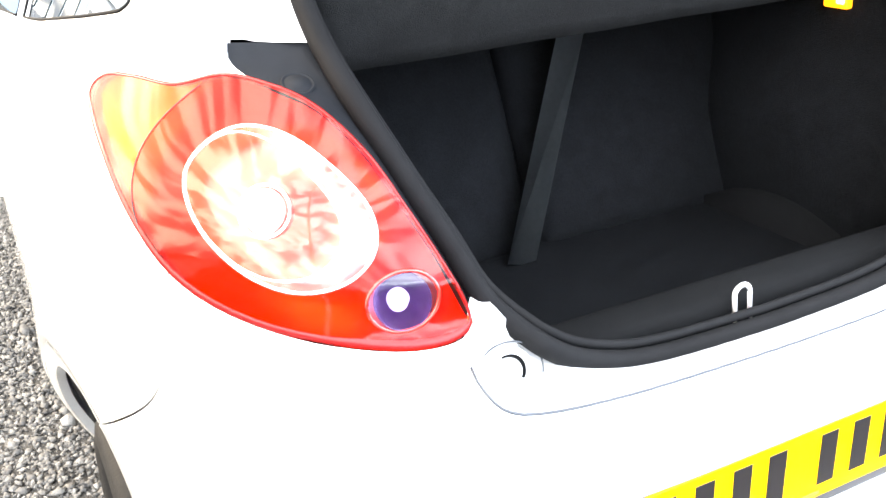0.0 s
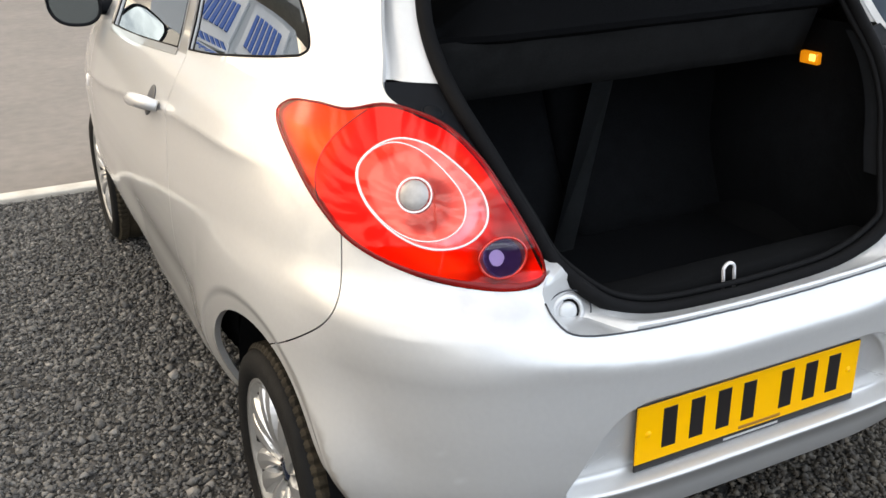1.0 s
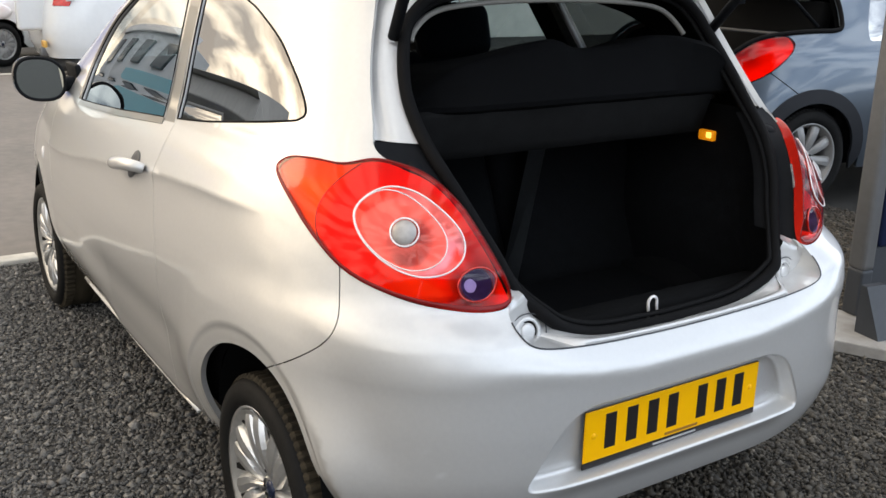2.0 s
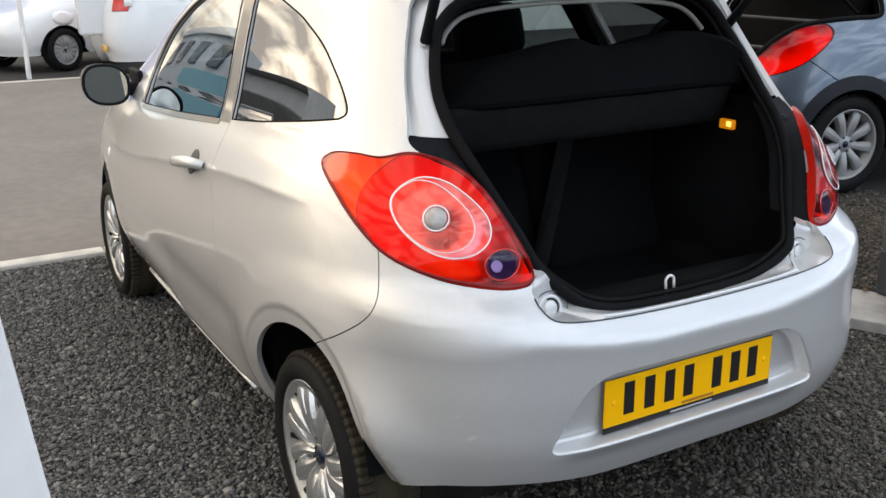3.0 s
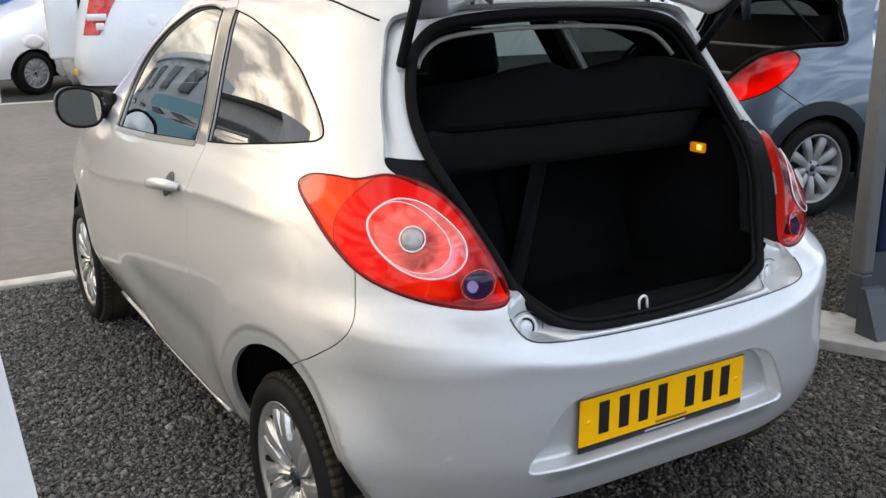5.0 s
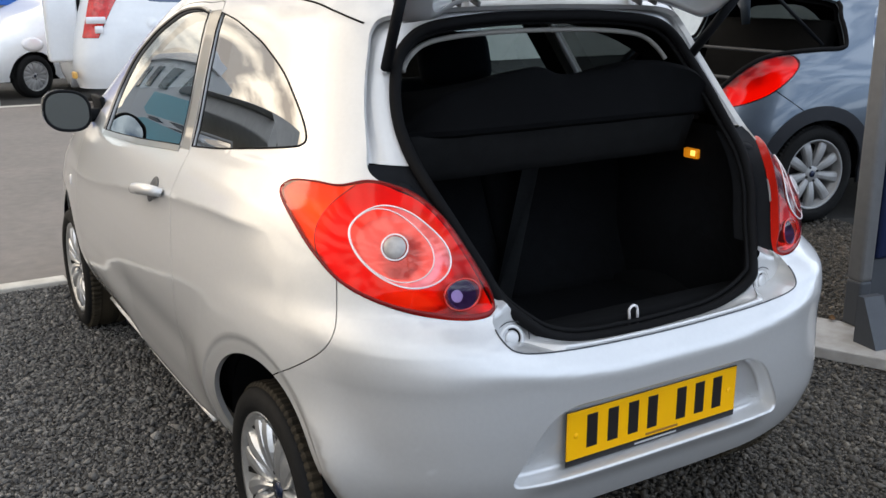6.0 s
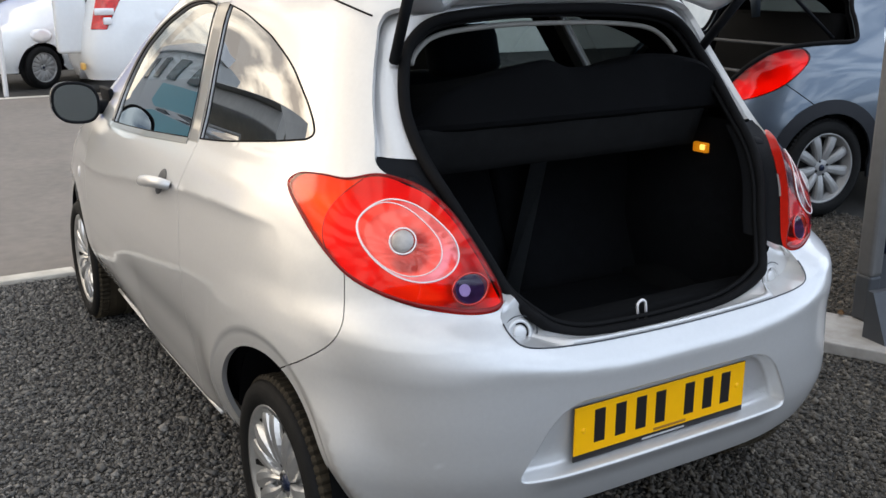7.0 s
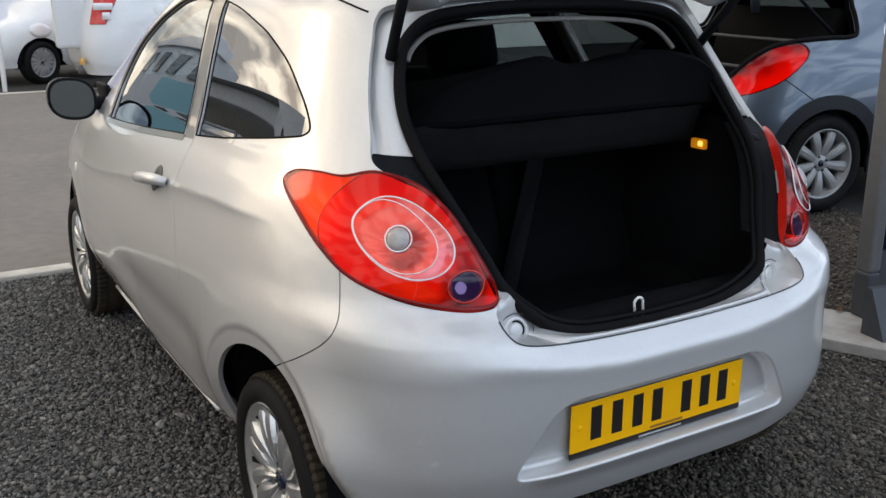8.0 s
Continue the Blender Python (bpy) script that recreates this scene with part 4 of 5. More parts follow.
def sill_jamb(side):
    """The lower edge of the opening: a bead and a gutter under the seal, and a flat pressed corner at each end."""
    ts = [0.0, 0.02, 0.05, 0.07, 0.11, 0.17, 0.23, 0.27, 0.31, 0.5, 0.75, 1.0]
    bead = [0.0, -0.007, -0.007, 0.005, 0.009, 0.010, 0.008, 0.0, -0.006, -0.006, -0.004, 0.0]
    vs, fs, m = [], [], len(ts)
    for k in range(k_lo, NJ):
        e, q = EDGE_P[k], SEAL_P[k]
        flat_ = smoothstep(0.30, 0.38, e.x) * (1 - smoothstep(0.755, 0.785, e.z))
        inw = Vector((-e.x, 0, 1.03 - e.z)).normalized()
        for t, b in zip(ts, bead):
            p = e + (q - e) * t + inw * b * (1 - flat_)
            if t > 0.04:
                p.y += (0.078 + 0.014 * t - p.y) * flat_
            vs.append((side * p.x, p.y, p.z))
    rows = NJ - k_lo
    fs = [(i * m + j, (i + 1) * m + j, (i + 1) * m + j + 1, i * m + j + 1) for i in range(rows - 1) for j in range(m - 1)]
    bm = raw(vs, fs)
    bmesh.ops.recalc_face_normals(bm, faces=bm.faces)
    if sum((f.normal.y for f in bm.faces)) > 0:
        bmesh.ops.reverse_faces(bm, faces=bm.faces)
    return bm


k_up = min(range(NJ), key=lambda k: (EDGE_P[k] - Vector((0.588, 0, 1.066))).xz.length)
k_lo = min(range(NJ), key=lambda k: (EDGE_P[k] - Vector((0.434, 0, 0.789))).xz.length)
for side in (-1, 1):
    part("tail_jamb", jamb(0, k_up, side, PROFILE), M_SILVER, car, "silver boot opening frame")
    part("jamb_cover", jamb(k_up, k_lo, side, [(0.0, 0.006), (0.05, 0.010), (0.5, 0.012), (0.8, 0.016), (1.0, 0.004), (1.05, 0.05)]), M_BLACKP, car, "black plastic cover beside the tail lamp")
    part("sill_jamb", sill_jamb(side), M_SILVER, car, "silver sill with a raised bead under the boot opening", crease=0.5)
for side in (-1, 1):
    part("sill_joint", tube([Vector((side * p.x, p.y - 0.0008, p.z + 0.0008)) for p in EDGE_P[k_lo + 2:]], 0.0016, 6), M_CLAD, car, "thin dark joint under the sill")
full = [Vector((-p.x, p.y - 0.006, p.z)) for p in SEAL_P] + [Vector((p.x, p.y - 0.006, p.z)) for p in SEAL_P[::-1]][1:-1]
part("boot_seal", tube(full, 0.0135, 10, True, 1.0), M_RUBBER, car, "black rubber seal round the boot opening")
lip = [Vector((p.x * 0.972, p.y + 0.012, 1.03 + (p.z - 1.03) * 0.955)) for p in full]
part("seal_lip", tube(lip, 0.006, 8, True), M_RUBBER, car)
trim = [Vector((s * p.x * 0.93, p.y + 0.03, 1.03 + (p.z - 1.03) * 0.895)) for s, ps in ((-1, SEAL_P[:62][::-1]), (1, SEAL_P[1:62])) for p in ps]
part("headliner_edge", tube(trim, 0.0065, 8, False, 1.3), M_HEADLINE, car, "pale trim edge under the roof")

# round rubber stops and the cover's oval cap on the frame
for side in (-1, 1):
    c, nn = Vector((side * 0.388, 0.0795, 0.721)), Vector((side * 0.12, -1.0, 0.22)).normalized()
    m = Matrix.Translation(c + nn * 0.003) @ nn.to_track_quat("Z", "Y").to_matrix().to_4x4()
    part("bump_stop", lathe([(0.0, 0.003), (0.010, 0.0026), (0.0155, 0.0012), (0.0172, -0.002), (0.0172, -0.018)], 32, m=m), M_SILVER, car, "round silver tailgate stop")
    # black lining of the gap stands in for the shade beside the disc
    part("stop_gap", lathe([(0.0170, -0.004), (0.0220, -0.003), (0.0220, -0.016)], 32, m=m), M_RUBBER, car, "gap round the stop, coloured black for its shade")
    part("stop_ring", lathe([(0.0216, -0.006), (0.0218, 0.001), (0.0232, 0.0018), (0.030, 0.0006), (0.031, -0.012)], 32, m=m), M_SILVER, car, "silver collar round the stop")
    arcp = [m @ Vector((-side * 0.041 * math.cos(w), 0.036 * math.sin(w), 0.0015)) for w in [radians(172 - 190 * k / 22) for k in range(23)]]
    part("corner_joint", tube(arcp, 0.0011, 6), M_CLAD, car, "thin curved joint over the stop")
    e0, s0 = EDGE_P[k_up + 4], SEAL_P[k_up + 4]
    c = e0 * 0.58 + s0 * 0.42
    nn = (s0 - e0).cross(EDGE_P[k_up + 8] - EDGE_P[k_up + 1]).normalized()
    nn = nn if nn.y < 0 else -nn
    m = Matrix.Translation((side * c.x, c.y + 0.009, c.z)) @ Vector((side * nn.x, nn.y, nn.z)).to_track_quat("Z", "Y").to_matrix().to_4x4()
    part("cover_cap", lathe([(0.0, 0.001), (0.0145, 0.001), (0.0155, -0.001), (0.0170, 0.0015), (0.0185, 0.0015), (0.0195, -0.004)], 28, m=m), M_BLACKP, car)
    # joint between the roof and the side
    ditch = [(62.0, 1.423), (52.0, 1.420), (42.8, 1.408), (37.4, 1.387), (32.6, 1.362)]
    part("roof_joint", tube([KA.point(a, b, side) for a, b in smooth_loop(ditch, 6, False)], 0.0026, 8), M_RUBBER, car)

# latch hook
hookc = Vector((-0.016, 0.105, 0.693))
arc = [hookc + Vector((0.013 * math.cos(w), 0.004, 0.014 + 0.013 * math.sin(w))) for w in [math.pi * k / 10 for k in range(11)]]
arc = [hookc + Vector((0.013, 0, -0.022))] + arc + [hookc + Vector((-0.013, 0, -0.022))]
part("latch_hook", tube(arc, 0.0034, 10), M_WHITEPL, car, "bright steel latch loop on the boot sill")

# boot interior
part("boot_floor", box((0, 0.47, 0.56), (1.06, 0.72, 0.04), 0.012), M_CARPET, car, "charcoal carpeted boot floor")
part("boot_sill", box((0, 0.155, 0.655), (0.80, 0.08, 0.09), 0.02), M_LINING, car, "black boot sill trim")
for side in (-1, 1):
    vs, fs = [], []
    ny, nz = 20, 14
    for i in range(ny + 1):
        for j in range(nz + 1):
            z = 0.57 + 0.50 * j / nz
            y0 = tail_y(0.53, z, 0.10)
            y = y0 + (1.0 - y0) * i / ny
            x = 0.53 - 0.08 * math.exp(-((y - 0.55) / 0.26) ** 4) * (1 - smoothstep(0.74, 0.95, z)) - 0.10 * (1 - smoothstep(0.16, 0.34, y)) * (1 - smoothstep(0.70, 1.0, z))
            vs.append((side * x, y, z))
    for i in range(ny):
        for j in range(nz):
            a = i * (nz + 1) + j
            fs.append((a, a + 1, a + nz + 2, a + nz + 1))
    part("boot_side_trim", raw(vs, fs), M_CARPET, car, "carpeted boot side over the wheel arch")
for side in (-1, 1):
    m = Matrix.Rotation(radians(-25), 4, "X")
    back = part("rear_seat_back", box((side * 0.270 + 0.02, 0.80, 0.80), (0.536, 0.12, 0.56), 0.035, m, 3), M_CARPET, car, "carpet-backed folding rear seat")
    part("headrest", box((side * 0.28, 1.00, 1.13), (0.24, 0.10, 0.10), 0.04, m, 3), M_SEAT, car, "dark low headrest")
sa, sb = Vector((-0.06, 0.585, 0.58)), Vector((0.145, 0.735, 0.94))
sx = Vector((0.028, 0, -0.008))
bm = raw([sa - sx, sa + sx, sb + sx, sb - sx], [(0, 1, 2, 3)])
bmesh.ops.solidify(bm, geom=bm.faces[:], thickness=0.006)
part("seat_strap", bm, mat("grey_webbing", (0.055, 0.06, 0.064), 0.8, 0, 0.15, 100), car, "grey webbing strap across the seat back")
lampb = part("boot_lamp", box((0.524, 0.474, 0.982), (0.016, 0.052, 0.028), 0.004), M_ORANGE, car, "small lit amber boot lamp")

part("bulb", box((0.517, 0.462, 0.984), (0.008, 0.018, 0.016), 0.003), M_BULBGLOW, lampb)

# parcel shelf, hung a little askew: a thick board with a humped upper edge and a carpet lip below
CREST_X = [-0.47, -0.44, -0.402, -0.364, -0.302, -0.172, -0.06, -0.02, 0.02, 0.05, 0.19, 0.24, 0.275, 0.36, 0.42, 0.46, 0.492, 0.506]
CREST_Z = [1.10, 1.112, 1.134, 1.163, 1.194, 1.224, 1.248, 1.250, 1.232, 1.226, 1.230, 1.240, 1.253, 1.252, 1.238, 1.214, 1.180, 1.150]
vs, fs = [], []
nx = 72
for i in range(nx + 1):
    x = -0.47 + 0.976 * i / nx
    top = sum(float(np.interp(x + q, CREST_X, CREST_Z)) for q in (-0.014, -0.007, 0, 0.007, 0.014)) / 5
    yb = 0.400 + 0.03 * (1 - smoothstep(-0.47, -0.30, x))
    yc_ = 0.470 - 0.068 * smoothstep(0.28, 0.45, x)
    low = 1.106 + 0.008 * (x + 0.44)
    top = max(top, low + 0.02)
    sec = [(yb + 0.02, low - 0.012), (yb, low), (yb - 0.004, low + 0.012), (yb + (yc_ - yb) * 0.35, low + (top - low) * 0.55), (yc_ - 0.012, top - 0.012), (yc_, top - 0.002), (yc_ + 0.02, top),
           (yc_ + 0.14, top - 0.022), (0.88, min(top - 0.05, 1.16)), (0.88, low + 0.01)]
    vs += [(x, y, z) for y, z in sec]
ns = 10
for i in range(nx):
    for j in range(ns):
        j2 = (j + 1) % ns
        fs.append((i * ns + j, (i + 1) * ns + j, (i + 1) * ns + j2, i * ns + j2))
fs += [tuple(range(ns)), tuple(range(nx * ns, (nx + 1) * ns))]
bm = raw(vs, fs)
bmesh.ops.recalc_face_normals(bm, faces=bm.faces)
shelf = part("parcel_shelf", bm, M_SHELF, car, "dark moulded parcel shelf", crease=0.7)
vs, fs = [], []
for k in range(25):
    x = -0.45 + 0.91 * k / 24
    y, z = 0.418 + 0.012 * math.sin(k * 0.9) * 0.2, 1.098 + 0.008 * (x + 0.44)
    vs += [(x, y, z + 0.012), (x, y - 0.006, z - 0.004), (x, y + 0.022, z - 0.082), (x, y + 0.030, z - 0.104), (x, y + 0.045, z - 0.106), (x, y + 0.04, z)]
for k in range(24):
    for j in range(6):
        j2 = (j + 1) % 6
        fs.append((k * 6 + j, (k + 1) * 6 + j, (k + 1) * 6 + j2, k * 6 + j2))
fs += [tuple(range(6)), tuple(range(144, 150))]
bm = raw(vs, fs)
bmesh.ops.recalc_face_normals(bm, faces=bm.faces)
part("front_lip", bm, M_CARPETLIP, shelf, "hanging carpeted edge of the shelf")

# cabin
part("cabin_floor", box((0, 1.75, 0.27), (1.40, 2.6, 0.04), 0.01), M_LINING, car)
part("underbody", box((0, 1.92, 0.22), (1.24, 2.8, 0.03), 0.01), M_LINING, car)
part("dashboard", box((0, 2.42, 0.92), (1.32, 0.42, 0.26), 0.08, None, 4), M_BLACKP, car)
for side in (-1, 1):
    lean = Matrix.Rotation(radians(-16), 4, "X")
    fs_ = part("front_seat", box((side * 0.34, 1.62, 0.82), (0.46, 0.15, 0.62), 0.06, lean, 4), M_SEAT, car, "dark cloth front seat")
    part("seat_cushion", box((side * 0.34, 1.88, 0.52), (0.48, 0.50, 0.16), 0.06, None, 3), M_SEAT, fs_)
    part("headrest", box(((-0.175 if side < 0 else 0.36), 1.50, 1.20), (0.29, 0.11, 0.19), 0.05, lean, 4), M_SEAT, fs_)
wheelring = lathe([(0.175 + 0.014 * math.cos(w), 0.014 * math.sin(w)) for w in [2 * math.pi * k / 10 for k in range(10)]], 40, True,
                  Matrix.Translation((0.34, 2.13, 0.93)) @ Matrix.Rotation(radians(68), 4, "X"))
part("steering_wheel", wheelring, M_BLACKP, car, "black steering wheel")

# door mirrors and handles
for side in (-1, 1):
    vs, fs = [], []
    n, rows = 32, 9
    for i in range(rows):
        t = i / (rows - 1)
        k = math.sqrt(max(0.0, 1 - (t * 0.98) ** 2.4))
        for j in range(n):
            w = 2 * math.pi * j / n
            cx, sz = math.cos(w), math.sin(w)
            sx = math.copysign(abs(cx) ** 0.8, cx) * 0.077 * k
            vz = math.copysign(abs(sz) ** 0.8, sz) * 0.072 * k + 0.006 * cx
            vs.append((side * (0.852 + sx), 2.235 + t * 0.12 + 0.02 * cx, 1.012 + vz))
    for i in range(rows - 1):
        for j in range(n):
            j2 = (j + 1) % n
            fs.append((i * n + j, i * n + j2, (i + 1) * n + j2, (i + 1) * n + j))
    bm = raw(vs, fs)
    bmesh.ops.recalc_face_normals(bm, faces=bm.faces)
    mir = part("door_mirror", bm, M_BLACKP, car, "black-edged door mirror")
    pts = [Vector(vs[j]) for j in range(n)]
    cen = sum(pts, Vector()) / n
    flatp = [Vector((p.x, cen.y + (p.x - cen.x) * side * 0.215 + (p.z - cen.z) * 0.02, p.z)) for p in pts]
    bm = raw([cen + (p - cen) * 0.945 + Vector((0, 0.003, 0)) for p in flatp] + [cen + Vector((0, 0.003, 0))], [(j, (j + 1) % n, n) for j in range(n)])
    part("mirror_glass", bm, M_MIRROR, mir, "mirror glass", smooth=False)
    part("mirror_rim", tube(pts, 0.0055, 8, True), M_BLACKP, mir, "black bezel of the mirror")
    shellv = [(side * 0.852 + (v[0] - side * 0.852) * 1.07, v[1] + 0.008, 1.012 + (v[2] - 1.012) * 1.07) for v in vs]
    bm = raw(shellv, [f for k, f in enumerate(fs) if k >= n])
    bmesh.ops.recalc_face_normals(bm, faces=bm.faces)
    part("mirror_cap", bm, M_SILVER, mir, "silver mirror cap")
    part("mirror_arm", box((side * 0.745, 2.30, 0.985), (0.10, 0.07, 0.05), 0.018, None, 3), M_BLACKP, mir)
    part("mirror_foot", box((side * 0.715, 2.33, 1.005), (0.02, 0.16, 0.10), 0.008, Matrix.Rotation(radians(side * 8), 4, "Y"), 3), M_BLACKP, mir)

    def on_door(y, z, o):
        th = KA.theta_y(y, z)
        return KA.point(th, z, side) + KA.normal(th, z, side) * o
    ys = [(1.175, 0.004), (1.185, 0.022), (1.22, 0.034), (1.28, 0.038), (1.34, 0.034), (1.38, 0.022), (1.39, 0.004)]
    hp = smooth_loop([tuple(on_door(y, 0.872 - 0.13 * (y - 1.28), o)) for y, o in ys], 5, False)
    part("door_handle", tube(hp, lambda t: 0.0135 + 0.004 * math.sin(math.pi * t), 12), M_SILVER, car, "silver door handle")
    # the hollow's shade, laid on as a flattened dark grey dome
    cup = on_door(1.275, 0.882, 0.0)
    nn = KA.normal(KA.theta_y(1.27, 0.872), 0.872, side)
    m = Matrix.Translation(cup + nn * 0.001) @ nn.to_track_quat("Z", "Y").to_matrix().to_4x4() @ Matrix.Diagonal((0.95, 0.9, 0.12, 1))
    bm = bmesh.new()
    bmesh.ops.create_uvsphere(bm, u_segments=24, v_segments=12, radius=0.043, matrix=m)
    part("handle_cup", bm, M_CLAD, car, "dark grey oval for the shade in the hollow behind the handle")
    # bright sill edge
    sp = [KA.point(KA.theta_y(y, 0.243), 0.243, side) + Vector((side * 0.004, 0, 0)) for y in [1.02 + 0.11 * k for k in range(13)]]
    part("sill_edge", tube(sp, 0.007, 8), M_SILVER, car)
    # wheel arch liners
    for hy in (HUB_RY, HUB_FY):
        vs, fs = [], []
        for k in range(25):
            w = radians(8) + radians(164) * k / 24
            for x in (0.40, 0.765):
                vs.append((side * x, hy + 0.328 * math.cos(w) * arch_squash(math.cos(w), hy), ARCH_Z + 0.328 * math.sin(w)))
        fs = [(2 * k, 2 * k + 1, 2 * k + 3, 2 * k + 2) for k in range(24)]
        fs.append(tuple(range(0, 50, 2)))
        part("arch_liner", raw(vs, fs), M_LINING, car)
    # small side lamp on the front wing
    th = KA.theta_y(2.53, 0.705)
    m = Matrix.Translation(KA.point(th, 0.705, side)) @ KA.normal(th, 0.705, side).to_track_quat("Z", "Y").to_matrix().to_4x4() @ Matrix.Diagonal((0.7, 1.3, 1, 1))
    part("side_repeater", lathe([(0, 0.006), (0.012, 0.005), (0.017, 0.002), (0.019, -0.003)], 24, m=m), M_WHITEPL, car, "small clear side repeater lamp")
for side in (-1, 1):
    for hy in (HUB_RY, HUB_FY):
        make_wheel("wheel", (0.672 if side > 0 else -0.700, hy + (0.010 if hy == HUB_RY else 0.005), HUB_Z), side, 0.191, HUB_Z, 0.185, 14, car)

# number plate
plate = part("number_plate", box((PLATE_X, -0.0095, 0.5025), (0.52, 0.004, 0.113), 0.0016, None, 1), M_YELLOW, car, "yellow number plate with dark characters as bars", smooth=False)
part("plate_backing", box((PLATE_X + 0.004, -0.0050, 0.4935), (0.522, 0.005, 0.130), 0.0016, None, 1), M_INK, plate, "black plate carrier edge", smooth=False)
xs = [-0.190, -0.130, -0.070, -0.012, 0.078, 0.137, 0.195]
for x in xs:
    part("character_bar", box((PLATE_X + x + 0.0, -0.0118, 0.5065), (0.030, 0.0014, 0.078), 0.0004, None, 1), M_INK, plate, smooth=False)
part("maker_bar", box((PLATE_X + 0.02, -0.0118, 0.454), (0.10, 0.0012, 0.006), 0.0003, None, 1), mat("plate_small_print", (0.35, 0.16, 0.02), 0.4), plate, smooth=False)
part("address_bar", box((PLATE_X + 0.005, -0.0085, 0.4365), (0.130, 0.0014, 0.0045), 0.0003, None, 1), mat("strip_print", (0.45, 0.45, 0.45), 0.5), plate, smooth=False)
for x in (-0.235, 0.235):
    part("plate_screw", lathe([(0, 0.0022), (0.005, 0.0018), (0.0068, 0.0)], 16, m=Matrix.Translation((PLATE_X + x, -0.0115, 0.5025)) @ Matrix.Rotation(radians(90), 4, "X")), M_YELLOW, plate)

# tailgate, swung up round its hinges
hinge = Vector((0, 0.475, 1.415))
swing = Matrix.Translation(hinge) @ Matrix.Rotation(radians(-104), 4, "X") @ Matrix.Translation(-hinge)


def gate_sheet(inset, off, shrink, zlo, zhi):
    rows, n = 26, 33
    vs, fs = [], []
    for i in range(rows):
        z = zlo + (zhi - zlo) * i / (rows - 1)
        w = 0.0
        for (x0, z0), (x1, z1) in zip(EDGE_XZ[:-1], EDGE_XZ[1:]):
            if min(z0, z1) <= z <= max(z0, z1) and z0 != z1:
                w = max(w, x0 + (x1 - x0) * (z - z0) / (z1 - z0))
        w = max(0.05, w * shrink - inset)
        for j in range(n):
            x = -w + 2 * w * j / (n - 1)
            vs.append((x, tail_y(x, z, off), z))
    for i in range(rows - 1):
        for j in range(n - 1):
            a = i * n + j
            fs.append((a, a + 1, a + n + 1, a + n))
    bm = raw(vs, fs)
    bmesh.ops.recalc_face_normals(bm, faces=bm.faces)
    bmesh.ops.transform(bm, matrix=swing, verts=bm.verts)
    return bm


gate = part("tailgate", gate_sheet(0.004, 0.0, 1.0, 0.70, 1.03), M_SILVER, car, "raised silver tailgate")
bm = gate_sheet(0.004, 0.0, 1.0, 1.03, 1.398)
part("tailgate_glass", bm, M_PRIVACY, gate, "rear screen in the raised tailgate")
part("tailgate_lining", gate_sheet(0.03, 0.055, 1.0, 0.72, 1.06), M_BLACKP, gate, "black inner lining")
loop_ = [(s, k) for s, ks in ((-1, range(NJ)), (1, range(NJ - 2, 0, -1))) for k in ks]
vs = []
for s, k in loop_:
    p = EDGE_P[k]
    for sc, dy in ((0.988, 0.018), (0.984, 0.026), (0.974, 0.031), (0.86, 0.031), (0.85, 0.018)):
        vs.append(swing @ Vector((s * p.x * sc, p.y + dy, 1.03 + (p.z - 1.03) * sc)))
n5 = len(loop_)
bm = raw(vs, [(i * 5 + j, ((i + 1) % n5) * 5 + j, ((i + 1) % n5) * 5 + j + 1, i * 5 + j + 1) for i in range(n5) for j in range(4)])
bmesh.ops.recalc_face_normals(bm, faces=bm.faces)
part("tailgate_frame", bm, M_SILVER, gate, "silver inner frame of the tailgate")
part("cross_member", gate_sheet(0.012, 0.026, 1.0, 1.27, 1.388), M_SILVER, gate, "pressed silver cross member beside the hinges")
for dz in (1.30, 1.352):
    part("pressed_rib", tube([swing @ Vector((x, tail_y(x, dz, 0.032), dz)) for x in [-0.40 + 0.05 * k for k in range(17)]], 0.006, 8), M_SILVER, gate)
for side in (-1, 1):
    a = Vector((side * 0.478, 0.455, 1.265))
    b = swing @ Vector((side * 0.53, tail_y(0.53, 1.12, 0.05), 1.12))
    mid = a + (b - a) * 0.55
    strut = part("gas_strut", tube([a, a + (mid - a) * 0.5, mid], 0.0125, 12), M_BLACKP, car, "black gas strut holding the tailgate")
    part("strut_rod", tube([mid, b], 0.0045, 10), M_DARKMETAL, strut)
    part("strut_ball", lathe([(0, 0.012), (0.01, 0.008), (0.012, 0), (0.01, -0.008), (0, -0.012)], 14, m=Matrix.Translation(a)), M_CHROME, strut)
    for dx in (0.0, 0.052):
        part("tailgate_hinge", box((side * (0.25 + dx), 0.455, 1.415), (0.009, 0.075, 0.014), 0.003, Matrix.Rotation(radians(20), 4, "X")), M_ALU, car)

# ---- ground ----
def slab(name, x0, x1, y0, y1, z, th, material, label, category="", kind="structure", bevel=0.0):
    bm = box(((x0 + x1) / 2, (y0 + y1) / 2, z - th / 2), (x1 - x0, y1 - y0, th), bevel)
    ob = part(name, bm, material, smooth=False)
    return tagged(ob, label, category, "", kind)


slab("ground", -400, 400, -400, 400, 0.0, 0.5, M_STONE, "dark grey gravel ground of the car lot", "ground")
slab("road", -200, 200, 3.58, 12.1, 0.006, 0.05, M_ROAD, "tan-grey asphalt lane across the lot", "road")
kerb = empty("kerb", (0, 3.52, 0), "row of pale flat edging stones along the lane", "kerb", kind="structure")
for k in range(40):
    x = -18 + 0.915 * k
    part("edging_stone", box((x + 0.36, 3.525 + 0.002 * math.sin(k * 7.3), 0.0), (0.905, 0.105, 0.05 + 0.004 * math.sin(k * 3.1)), 0.008), M_KERB, kerb)
slab("lane_line", -60, 60, 11.98, 12.12, 0.012, 0.02, M_KERB, "white painted line beyond the lane", "marking")


